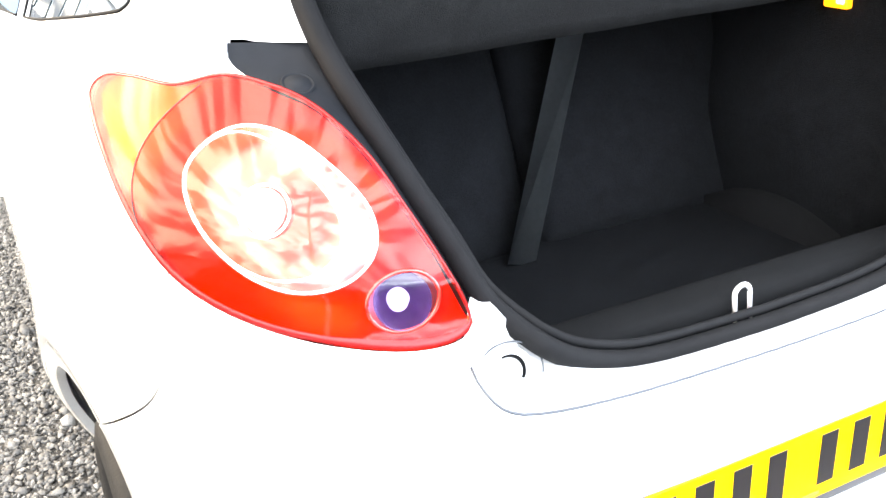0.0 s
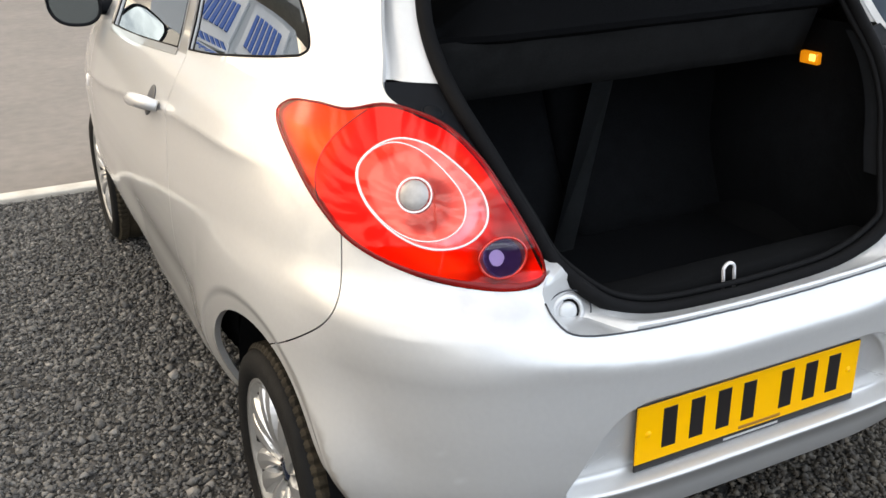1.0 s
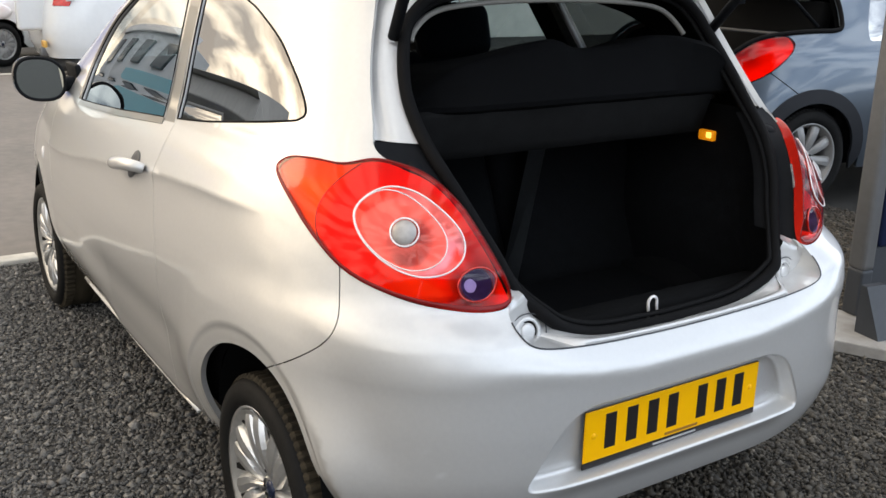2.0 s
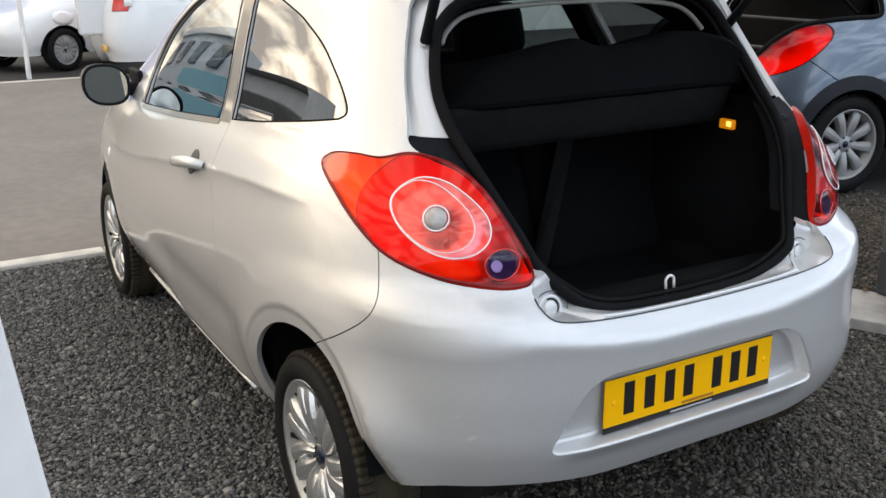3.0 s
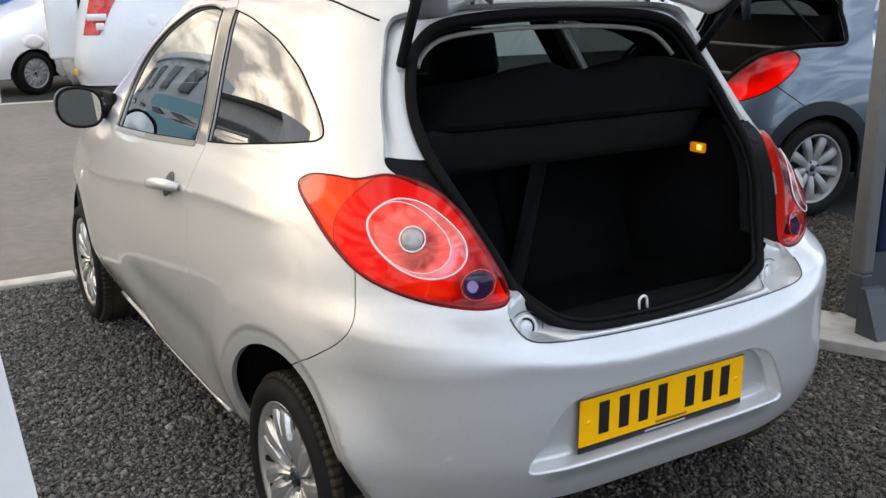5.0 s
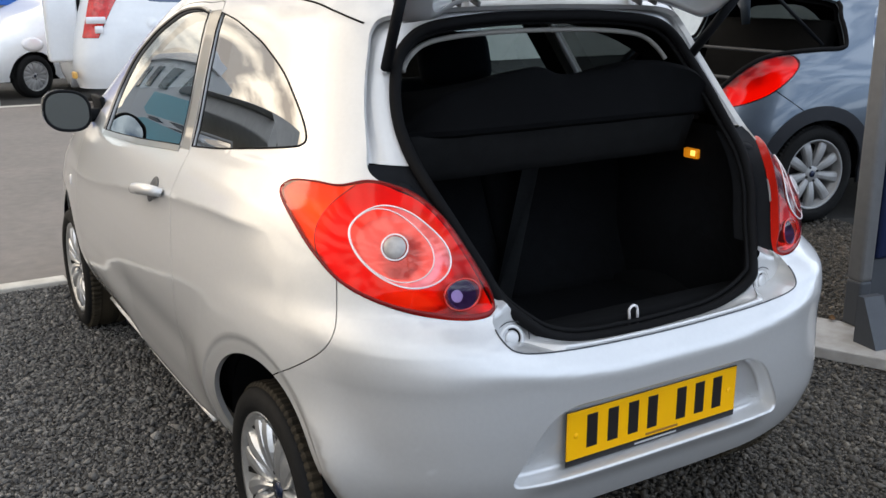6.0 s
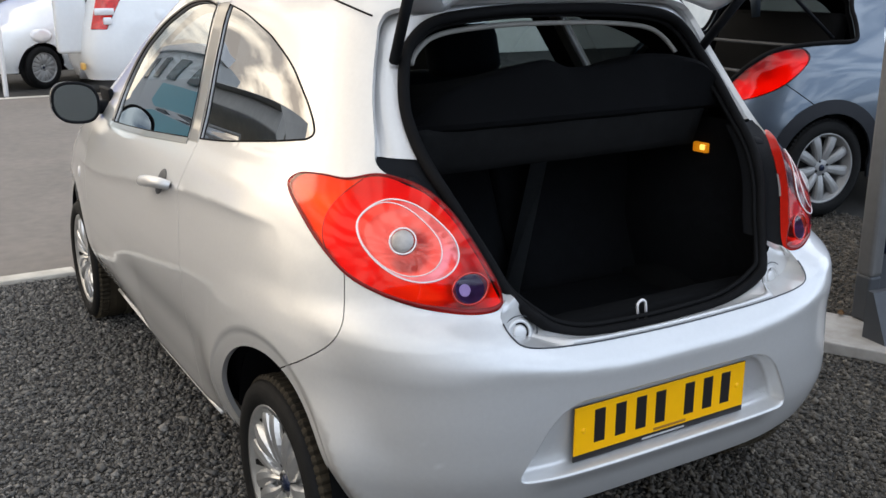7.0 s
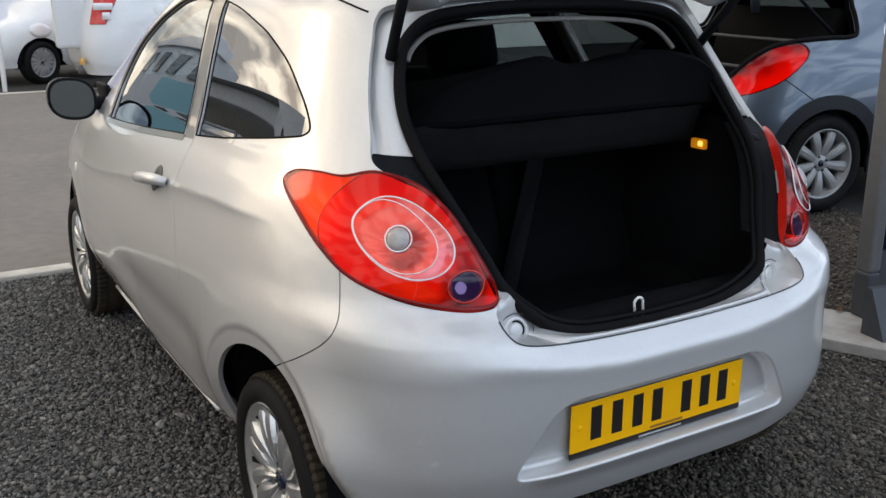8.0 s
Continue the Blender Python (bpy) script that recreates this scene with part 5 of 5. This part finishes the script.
def gravel(name, areas, label, material, seed):
    rng = np.random.default_rng(seed)
    base = np.array([(1, 0, 0), (-1, 0, 0), (0, 1, 0), (0, -1, 0), (0, 0, 1), (0, 0, -1)], float)
    tri = np.array([(0, 2, 4), (2, 1, 4), (1, 3, 4), (3, 0, 4), (2, 0, 5), (1, 2, 5), (3, 1, 5), (0, 3, 5)])
    P, R = [], []
    for x0, x1, y0, y1, count, size in areas:
        P.append(np.column_stack([rng.uniform(x0, x1, count), rng.uniform(y0, y1, count)]))
        R.append(size * rng.lognormal(0, 0.35, count))
    P, R = np.concatenate(P), np.concatenate(R)
    keep = ~((np.abs(P[:, 0]) < 0.55) & (P[:, 1] > 0.5) & (P[:, 1] < 3.2))
    P, R = P[keep], R[keep]
    n = len(P)
    v = base[None] * R[:, None, None] * rng.uniform(0.65, 1.25, (n, 6, 1)) + rng.normal(0, 0.22, (n, 6, 3)) * R[:, None, None]
    v[:, :, 2] *= 0.75
    a = rng.uniform(0, 2 * np.pi, n)
    t = rng.uniform(-0.6, 0.6, n)
    y, z = v[:, :, 1] * np.cos(t)[:, None] - v[:, :, 2] * np.sin(t)[:, None], v[:, :, 1] * np.sin(t)[:, None] + v[:, :, 2] * np.cos(t)[:, None]
    x = v[:, :, 0]
    v = np.stack([x * np.cos(a)[:, None] - y * np.sin(a)[:, None], x * np.sin(a)[:, None] + y * np.cos(a)[:, None], z], -1)
    v[:, :, 0] += P[:, 0, None]
    v[:, :, 1] += P[:, 1, None]
    v[:, :, 2] += (R * rng.uniform(0.1, 0.6, n))[:, None]
    f = (tri[None] + 6 * np.arange(n)[:, None, None]).reshape(-1, 3)
    me = bpy.data.meshes.new(name)
    me.vertices.add(n * 6)
    me.vertices.foreach_set("co", v.reshape(-1).astype(np.float32))
    me.loops.add(len(f) * 3)
    me.loops.foreach_set("vertex_index", f.reshape(-1).astype(np.int32))
    me.polygons.add(len(f))
    me.polygons.foreach_set("loop_start", np.arange(0, len(f) * 3, 3, dtype=np.int32))
    me.update(calc_edges=True)
    me.materials.append(material)
    return tagged(new(name, me), label, "gravel", "", "stuff")


gravel("gravel", [(-2.6, -0.5, -0.2, 3.46, 92000, 0.0064), (-1.2, -0.25, -0.8, 0.6, 9000, 0.0068), (-4.6, -2.6, -2.6, 3.46, 30000, 0.011), (-2.6, -0.3, -2.6, -0.7, 11000, 0.010)],
       "loose grey stone chippings", M_STONES, 7)
# right of the car the chippings are browner, and darkened as if shaded
gravel("shaded_gravel", [(0.3, 3.8, -0.6, 2.9, 92000, 0.0066), (-0.45, 1.5, -0.8, 0.6, 18000, 0.0066), (-0.4, 3.8, -2.6, -0.7, 19000, 0.010)],
       "brownish stone chippings beside the sign, coloured darker for the shade there", M_SHADED, 11)

# ---- other vehicles ----
def car_shell(name, label, paint, z, half, rear, front, power, yc, hubs, hub_z, arch_r, hole, lamp, window, clad, lamp_mat, wheel, fuel=None):
    """A parked car on the same plan as the first: skin, lamps, windows, wheels, built at the origin and then set in its place."""
    sh_ = Shell(z, half, rear, front, power, yc)
    root = empty(name, (0, 0, 0), label, "car")
    top = z[-1]

    def arch(hy, r):
        out = []
        for k in range(25):
            w = math.pi * k / 24
            out.append((sh_.theta_y(hy + r * math.cos(w), hub_z + r * math.sin(w)), hub_z + r * math.sin(w)))
        return [(out[0][0], 0.0)] + out + [(out[-1][0], 0.0)]
    arches = [arch(h, arch_r) for h in hubs]
    flares = [arch(h, arch_r + 0.085) for h in hubs] if clad else []

    def sort(th, zz):
        if zz < 0.24 or th < 0 or th > 180:
            return None
        if hole and in_poly(th, zz, hole):
            return None
        if any(in_poly(th, zz, a) for a in arches):
            return None
        if in_poly(th, zz, lamp):
            return "lamp"
        if in_poly(th, zz, window):
            return "window"
        for k, a in enumerate(flares):
            if in_poly(th, zz, a):
                return "flare%d" % k
        return "body"
    loops = arches + flares + [lamp, window] + ([hole] if hole else [])
    co, s = cut_skin(sh_, steps(0, 60, 2.0) + steps(60, 180, 4.0) + [180.0], steps(0.24, top, 0.035) + [top], loops, [lamp + lamp[:1]], sort, 1, 0.003)
    sheet("body_shell", sh_, co, s["body"], 0, paint, root, flange=0.02)
    for side in (-1, 1):
        sheet("side_window", sh_, co, s["window"], side, M_PRIVACY, root, off=0.004)
        lp = sheet("tail_lamp", sh_, co, s["lamp"], side, lamp_mat, root, "glossy red tail lamp", off=-0.006, flange=0.03)
        if lamp_mat is M_REDLENS:
            sheet("reflector", sh_, co, s["lamp"], side, M_REFLECT, lp, lift=lambda th, zz: -0.008 - 0.02 * smoothstep(0, 0.04, min(math.hypot((th - a) * 0.022, zz - b) for a, b in lamp)) - 0.006 * math.sin(th * 1.9 + zz * 30))
        for k in range(len(flares)):
            sheet("arch_flare", sh_, co, s["flare%d" % k], side, M_ARCH, root, "dark grey wheel arch trim", off=-0.006, flange=0.02)
        for hy in hubs:
            x = sh_.at("half", hub_z + arch_r) - 0.13
            make_wheel("wheel", (side * x, hy, hub_z), side, wheel[0], wheel[1], 0.19, wheel[2], root, wheel[3], spoke_mat=M_RIMGREY, dusty=False)
            vs = []
            for k in range(25):
                w = math.pi * k / 24
                for xx in (x - 0.28, x + 0.07):
                    vs.append((side * xx, hy + (arch_r + 0.01) * math.cos(w), hub_z + (arch_r + 0.01) * math.sin(w)))
            part("arch_liner", raw(vs, [(2 * k, 2 * k + 1, 2 * k + 3, 2 * k + 2) for k in range(24)] + [tuple(range(0, 50, 2))]), M_LINING, root)
    co2, s2 = cut_skin(sh_, steps(0, 180, 6.0) + [180.0], steps(0.3, top, 0.08) + [top], ([hole] if hole else []) + [window], [],
                       lambda th, zz: None if th < 0 or th > 180 or (hole and in_poly(th, zz, hole)) or in_poly(th, zz, window) or any(in_poly(th, zz, a) for a in arches) else "inner", 1)
    sheet("inner_panel", sh_, co2, s2["inner"], 0, M_LINING, root, off=0.06)
    rings, n = 7, 72
    vs, fs = [], []
    for i in range(rings):
        k = 1 - i / (rings - 1) * 0.999
        for j in range(n):
            th = 360 * j / n
            p = sh_.point(th if th <= 180 else 360 - th, top, -1 if th <= 180 else 1)
            c = Vector((0, (rear[-1] + front[-1]) / 2, top))
            q = c + (p - c) * k
            vs.append((q.x, q.y, top + 0.06 * (1 - k ** 2.5)))
    for i in range(rings - 1):
        for j in range(n):
            j2 = (j + 1) % n
            fs.append((i * n + j, i * n + j2, (i + 1) * n + j2, (i + 1) * n + j))
    bm = raw(vs, fs)
    bmesh.ops.recalc_face_normals(bm, faces=bm.faces)
    part("roof", bm, paint, root)
    part("underbody", box((0, yc + 0.2, 0.25), (1.2, 3.2, 0.06), 0.02), M_LINING, root)
    if fuel:
        th, zz, r = fuel
        c, nn = sh_.point(th, zz, 1), sh_.normal(th, zz, 1)
        m = Matrix.Translation(c + nn * 0.001) @ nn.to_track_quat("Z", "Y").to_matrix().to_4x4()
        part("fuel_flap", lathe([(0, 0.0015), (r - 0.006, 0.0015), (r, -0.003), (r + 0.006, 0.001), (r + 0.008, -0.004)], 36, m=m), paint, root)
    return root, sh_


P_HOLE = smooth_loop([(-0.5, 0.76), (12.0, 0.765), (19.5, 0.78), (23.0, 0.88), (26.0, 0.975), (30.0, 1.045), (36.0, 1.076), (43.0, 1.088), (48.5, 1.092), (50.5, 1.125), (48.0, 1.27), (42.0, 1.39), (-0.5, 1.40)], 4)
P_LAMP = smooth_loop([(22.0, 0.82), (23.6, 0.755), (27.5, 0.768), (32.4, 0.828), (36.4, 0.925), (37.8, 1.01), (35.0, 1.060), (30.0, 1.035), (26.2, 0.962), (23.2, 0.870)], 4)
P_WIN = smooth_loop([(62.0, 1.06), (70.0, 1.03), (100.0, 1.01), (130.0, 1.0), (128.0, 1.2), (110.0, 1.36), (80.0, 1.37), (66.0, 1.33)], 4)
blue, psh = car_shell("hatchback_car", "blue-grey five-door hatchback with its boot standing open", M_BLUEGREY,
                 [0.2, 0.4, 0.58, 0.72, 0.85, 0.95, 1.05, 1.2, 1.35, 1.43], [0.79, 0.845, 0.868, 0.868, 0.855, 0.835, 0.79, 0.71, 0.625, 0.56],
                 [0.10, 0.0, -0.02, 0.0, 0.06, 0.11, 0.18, 0.30, 0.42, 0.52], [3.9, 3.98, 3.98, 3.9, 3.7, 3.4, 3.1, 2.8, 2.4, 2.2], [5.0, 4.8, 4.4, 4.0, 3.8, 3.8, 4, 4, 4, 4], 1.6,
                 (0.76, 3.24), 0.325, 0.345, P_HOLE, P_LAMP, P_WIN, True, M_REDLENS, (0.215, 0.312, 9, False))
part("boot_floor", box((0, 0.55, 0.68), (1.0, 0.8, 0.04), 0.01), M_LINING, blue)
part("rear_seat_back", box((0, 0.98, 0.95), (1.15, 0.12, 0.62), 0.04, Matrix.Rotation(radians(-14), 4, "X"), 3), M_LINING, blue, "black rear seat back")
ps = [psh.point(a, b, s) - psh.normal(a, b, s) * -0.004 for s, lp in ((1, P_HOLE[:44]),) for a, b in lp if a >= 0]
ps2 = [Vector((-v.x, v.y, v.z)) for v in ps]
part("boot_seal", tube(ps, 0.014, 8), M_RUBBER, blue, "black rubber boot seal")
part("boot_seal", tube(ps2, 0.014, 8), M_RUBBER, blue)
part("boot_rail", box((0, 0.42, 0.90), (1.1, 0.03, 0.02), 0.006), M_CLAD, blue)
part("boot_rail", box((0, 0.70, 1.06), (1.15, 0.03, 0.02), 0.006), M_CLAD, blue)
sw = Matrix.Translation((0, 0.5, 1.40)) @ Matrix.Rotation(radians(-112), 4, "X") @ Matrix.Translation((0, -0.5, -1.40))
vs, fs = [], []
for i in range(12):
    zz = 0.76 + 0.64 * i / 11
    w = 0.50 + 0.14 * math.sin(math.pi * min(1, (i + 3) / 13))
    for j in range(15):
        x = -w + 2 * w * j / 14
        vs.append(sw @ Vector((x, psh.point(psh.theta_x(max(abs(x), 1e-3), zz), zz).y, zz)))
for i in range(11):
    for j in range(14):
        a = i * 15 + j
        fs.append((a, a + 1, a + 16, a + 15))
bm = raw(vs, fs)
bmesh.ops.recalc_face_normals(bm, faces=bm.faces)
bmesh.ops.solidify(bm, geom=bm.faces[:], thickness=0.05)
part("tailgate", bm, M_BLUEGREY, blue, "raised blue-grey tailgate")
for s in (-1, 1):
    a, b = Vector((s * 0.68, 0.86, 1.11)), sw @ Vector((s * 0.5, 0.33, 1.05))
    part("gas_strut", tube([a, a + (b - a) * 0.5, b], 0.011, 10), M_BLACKP, blue, "black gas strut")
seam_b = [psh.point(a, b, 1) + psh.normal(a, b, 1) * 0.0005 for a, b in ((33.6, 0.852), (36.5, 0.80), (39.5, 0.745), (42.0, 0.70))]
part("panel_joint", tube(seam_b, 0.003, 6), M_RUBBER, blue)
blue.matrix_basis = Matrix.Translation((2.92, 3.25, 0)) @ Matrix.Rotation(radians(-99), 4, "Z")

S_LAMP = [(24.5, 0.88), (31.0, 0.88), (35.5, 1.40), (24.5, 1.40)]
S_WIN = smooth_loop([(50, 1.33), (90, 1.31), (130, 1.27), (125, 1.45), (90, 1.5), (56, 1.48)], 4)
suv, _ = car_shell("white_suv", "white off-road car with its side-hinged rear door open", M_WHITE,
                [0.24, 0.4, 0.6, 0.9, 1.05, 1.3, 1.5, 1.6], [0.80, 0.85, 0.87, 0.86, 0.84, 0.78, 0.72, 0.66], [0.06, 0.0, -0.02, 0.02, 0.06, 0.12, 0.2, 0.3],
                [3.9, 3.95, 3.95, 3.8, 2.9, 2.5, 2.2, 2.1], [6, 6, 6, 6, 6, 6, 6, 6], 1.6, (1.22, 3.3), 0.34, 0.40, None, S_LAMP, S_WIN, False, M_REDL2, (0.22, 0.34, 10, False),
                fuel=(52.0, 1.06, 0.075))
dr_ = part("rear_door", box((0.42, -0.09, 1.10), (0.16, 0.40, 1.05), 0.05, None, 3), M_WHITE, suv, "open white rear door")
part("door_edge", box((0.42, 0.13, 1.10), (0.15, 0.05, 1.03), 0.02), M_RUBBER, dr_)
part("bumper_reflector", box((0.62, -0.03, 0.42), (0.16, 0.05, 0.09), 0.02), mat("amber_reflector", (0.75, 0.42, 0.10), 0.3), suv, "amber bumper reflector")
part("tow_bar", box((0.35, 0.02, 0.30), (0.07, 0.12, 0.12), 0.02), M_ALU, suv)
part("white_lamp_band", box((0.83, 0.245, 1.10), (0.03, 0.24, 0.085), 0.01), M_WHITEPL, suv, "clear band across the tail lamp")
part("white_lamp_band", box((0.835, 0.275, 0.985), (0.03, 0.10, 0.09), 0.01), M_WHITEPL, suv)
suv.matrix_basis = Matrix.Translation((0.93, 12.08, 0)) @ Matrix.Rotation(radians(-90), 4, "Z")

W_LAMP = [(24.0, 0.80), (30.0, 0.80), (31.0, 1.0), (25.0, 1.0)]
W_WIN = smooth_loop([(45, 1.02), (90, 1.0), (125, 0.98), (118, 1.25), (90, 1.32), (55, 1.30)], 4)
wh, wsh = car_shell("white_car", "small white hatchback parked beyond the lane", M_WHITE,
                [0.24, 0.4, 0.6, 0.8, 0.95, 1.15, 1.3, 1.40], [0.78, 0.82, 0.83, 0.82, 0.79, 0.70, 0.62, 0.56], [0.06, 0.0, -0.02, 0.02, 0.1, 0.25, 0.4, 0.5],
                [3.6, 3.66, 3.66, 3.5, 3.1, 2.7, 2.3, 2.1], [4.5] * 8, 1.5, (0.62, 2.98), 0.30, 0.345, None, W_LAMP, W_WIN, False, M_REDL2, (0.20, 0.30, 15, False))
for s in (-1, 1):
    c = wsh.point(152, 0.74, s)
    m = Matrix.Translation(c) @ wsh.normal(152, 0.74, s).to_track_quat("Z", "Y").to_matrix().to_4x4() @ Matrix.Diagonal((1.3, 0.8, 1, 1))
    part("headlamp", lathe([(0, 0.03), (0.08, 0.025), (0.12, 0.01), (0.13, -0.02)], 32, m=m), M_WHITEPL, wh)
# its left front wheel stands beside the line
R240 = Matrix.Rotation(radians(-240), 4, "Z")
wh.matrix_basis = Matrix.Translation(Vector((0.64, 13.15, 0)) - (R240 @ Vector((-0.70, 2.98, 0)))) @ R240

# ---- sign, posts and buildings ----
sign = empty("forecourt_sign", (2.05, 0.90, 0), "tall navy forecourt sign in an aluminium frame", "sign")
SR = Matrix.Rotation(radians(-10), 4, "Z")


def signed(name, bm, material, parent, label=""):
    bmesh.ops.transform(bm, matrix=Matrix.Translation((2.008, 0.895, 0)) @ SR, verts=bm.verts)
    return part(name, bm, material, parent, label, smooth=False)


signed("post_foot", box((0.0, 0, 0.155), (0.064, 0.085, 0.20), 0.012, None, 3), M_CLAD, sign, "dirty dark lower end of the post")
signed("frame_post", box((0.0, 0, 1.22), (0.068, 0.09, 1.94), 0.02, None, 3), M_ALU, sign, "grey aluminium frame post")
signed("frame_post", box((1.25, 0, 1.14), (0.085, 0.10, 2.1), 0.02, None, 3), M_ALU, sign)
signed("sign_face", box((0.625, -0.01, 1.27), (1.15, 0.05, 1.86), 0.02, None, 3), M_NAVY, sign, "glossy navy blue sign face")
signed("lower_panel", box((0.625, 0.0, 0.21), (1.15, 0.03, 0.26), 0.004), M_CLAD, sign, "plain grey lower panel")
FR = Matrix.Rotation(radians(26), 4, "Z")
for x, y in ((1.923, 0.665), (3.15, 0.45)):
    bm = box((0, 0, 0.03), (0.38, 1.15, 0.05), 0.006)
    bmesh.ops.transform(bm, matrix=Matrix.Translation((x, y, 0)) @ FR, verts=bm.verts)
    part("footplate", bm, M_PALE, sign, "pale painted steel foot plate", smooth=False)
    bm = raw([(-0.05, 0.0, 0.055), (0.05, 0.0, 0.055), (0.05, -0.12, 0.055), (-0.05, -0.12, 0.055), (-0.05, 0.0, 0.25), (0.05, 0.0, 0.25), (0.05, -0.03, 0.25), (-0.05, -0.03, 0.25)],
             [(0, 1, 5, 4), (1, 2, 6, 5), (2, 3, 7, 6), (3, 0, 4, 7), (4, 5, 6, 7), (0, 3, 2, 1)])
    bmesh.ops.transform(bm, matrix=Matrix.Translation((x - 0.055, y + 0.09, 0)) @ SR, verts=bm.verts)
    part("foot_bracket", bm, M_CLAD, sign, "dark grey wedge bracket", smooth=False)

for x, y, z, turn_, size in ((1.965, 0.975, 0.056, 35, 0.036), (1.74, 0.81, 0.012, 110, 0.03), (2.10, 0.60, 0.056, -60, 0.028)):
    vs, fs = [], []
    for i in range(9):
        t = i / 8
        w = size * 0.42 * math.sin(math.pi * min(1, 0.06 + t * 0.94)) ** 0.8
        for j in range(5):
            q = (j - 2) / 2
            vs.append((size * (t - 0.5) * 2 * 0.7, w * q, 0.004 + 0.35 * w * q * q + 0.010 * (t - 0.4) ** 2 * 4))
    for i in range(8):
        for j in range(4):
            a = i * 5 + j
            fs.append((a, a + 5, a + 6, a + 1))
    bm = raw(vs, fs)
    bmesh.ops.solidify(bm, geom=bm.faces[:], thickness=0.0012)
    bmesh.ops.transform(bm, matrix=pose(x, y, z, 0, 0, turn_), verts=bm.verts)
    tagged(part("dry_leaf", bm, M_LEAF), "curled dry brown leaf lying near the sign foot", "leaf", "dry leaves")

base, tip = Vector((-1.531 + 0.1224, -0.922 - 0.055, 0)), Vector((-1.531 - 0.1326, -0.922 + 0.060, 2.5))
ax = (tip - base).normalized()
bm = box((0, 0, (tip - base).length / 2), (0.043, 0.040, (tip - base).length), 0.004)
bmesh.ops.transform(bm, matrix=Matrix.Translation(base) @ Vector((0, 0, 1)).rotation_difference(ax).to_matrix().to_4x4() @ Matrix.Rotation(radians(11), 4, "Z"), verts=bm.verts)
tagged(part("white_post", bm, M_POST, smooth=False), "slim leaning white painted post with faint scuffs", "post")
bm = lathe([(0, 1.5), (0.028, 1.49), (0.032, 1.46), (0.032, 0.0)], 20, m=Matrix.Translation((0.06, 12.35, 0)))
tagged(part("marker_post", bm, M_POST), "thin white post beside the lane line", "post")

bn = empty("blue_banner", (0.2, 15.6, 0), "long blue banner board on two posts", "banner")
part("banner_face", box((0.2, 15.6, 1.72), (5.2, 0.04, 0.95), 0.01), M_BLUE, bn, smooth=False)
for x in (-2.3, 2.7):
    part("banner_post", box((x, 15.65, 1.15), (0.08, 0.08, 2.3), 0.01), M_ALU, bn, smooth=False)

# showroom along the far side of the lane
hall = empty("showroom_building", (-11, 24.5, 0), "low showroom with grey ribbed roof and dark glass front", "building")
part("wall", box((-10.95, 24.6, 2.7), (1.7, 12.6, 5.4), 0.02), M_WALLW, hall, smooth=False)
part("fascia", box((-10.0, 24.6, 5.92), (0.5, 13.2, 0.45), 0.03), M_ROOFS, hall, "grey eaves band", smooth=False)
vs = [(-9.5, 18.2, 6.15), (-9.5, 31.2, 6.15), (-11.6, 31.2, 7.35), (-11.6, 18.2, 7.35), (-12.0, 31.2, 6.15), (-12.0, 18.2, 6.15)]
bm = raw(vs, [(0, 1, 2, 3), (3, 2, 4, 5), (0, 3, 5), (1, 4, 2), (0, 5, 4, 1)])
bmesh.ops.recalc_face_normals(bm, faces=bm.faces)
roof_ = part("roof", bm, M_ROOFS, hall, "grey ribbed sheet roof", smooth=False)
for k in range(13):
    rib = raw([(-9.48, 18.4 + k, 6.18), (-9.48, 18.52 + k, 6.18), (-11.6, 18.52 + k, 7.39), (-11.6, 18.4 + k, 7.39)], [(0, 1, 2, 3)])
    bmesh.ops.solidify(rib, geom=rib.faces[:], thickness=0.03)
    part("roof_rib", rib, M_ROOFS, roof_, smooth=False)
for k in range(3):
    part("shop_window", box((-10.05, 20.6 + 3.9 * k, 1.75), (0.12, 3.4, 3.1), 0.02), M_DARKGL, hall, smooth=False)
for k in range(2):
    lb = part("fascia_sign", box((-10.02, 21.2 + 6.4 * k, 4.6), (0.12, 5.2, 1.25), 0.01), M_WHITE, hall, smooth=False)
    for j in range(6):
        part("letter_bar", box((-9.94, 19.5 + 6.4 * k + 0.68 * j, 4.6), (0.05, 0.42, 0.78), 0.005), M_BLUE, lb, smooth=False)

unit = empty("sales_building", (-11, 42, 0), "tall white sales building with a turquoise sign band", "building")
part("wall", box((-11.5, 42.0, 4.2), (3.0, 20.0, 8.4), 0.02), M_WALLW, unit, smooth=False)
part("parapet", box((-10.9, 42.0, 8.55), (2.2, 20.4, 0.5), 0.03), M_WHITE, unit, smooth=False)
part("sign_band", box((-9.93, 38.0, 5.6), (0.14, 9.0, 1.5), 0.02), mat("turquoise_sign", (0.05, 0.36, 0.45), 0.4, 0, 0.08), unit, "turquoise sign band", smooth=False)
for k in range(5):
    part("shop_window", box((-9.95, 34.4 + 3.8 * k, 2.0), (0.12, 3.2, 3.4), 0.02), M_DARKGL, unit, smooth=False)
for k in range(5):
    part("upper_window", box((-9.95, 34.4 + 3.8 * k, 7.2), (0.12, 1.6, 1.2), 0.02), M_DARKGL, unit, smooth=False)

yw = empty("boundary_wall", (17, 16, 0), "long pale rendered boundary wall", "wall")
part("wall", box((17, 16, 1.5), (24, 0.25, 3.0), 0.01), mat("pale_render", (0.78, 0.75, 0.67), 0.85, 0, 0.1, 5), yw, smooth=False)
part("coping", box((17, 16, 3.04), (24.2, 0.36, 0.08), 0.02), M_PALE, yw, smooth=False)
copy_thing(wh, Matrix.Translation((6.0, -0.2, 0)) @ wh.matrix_basis)
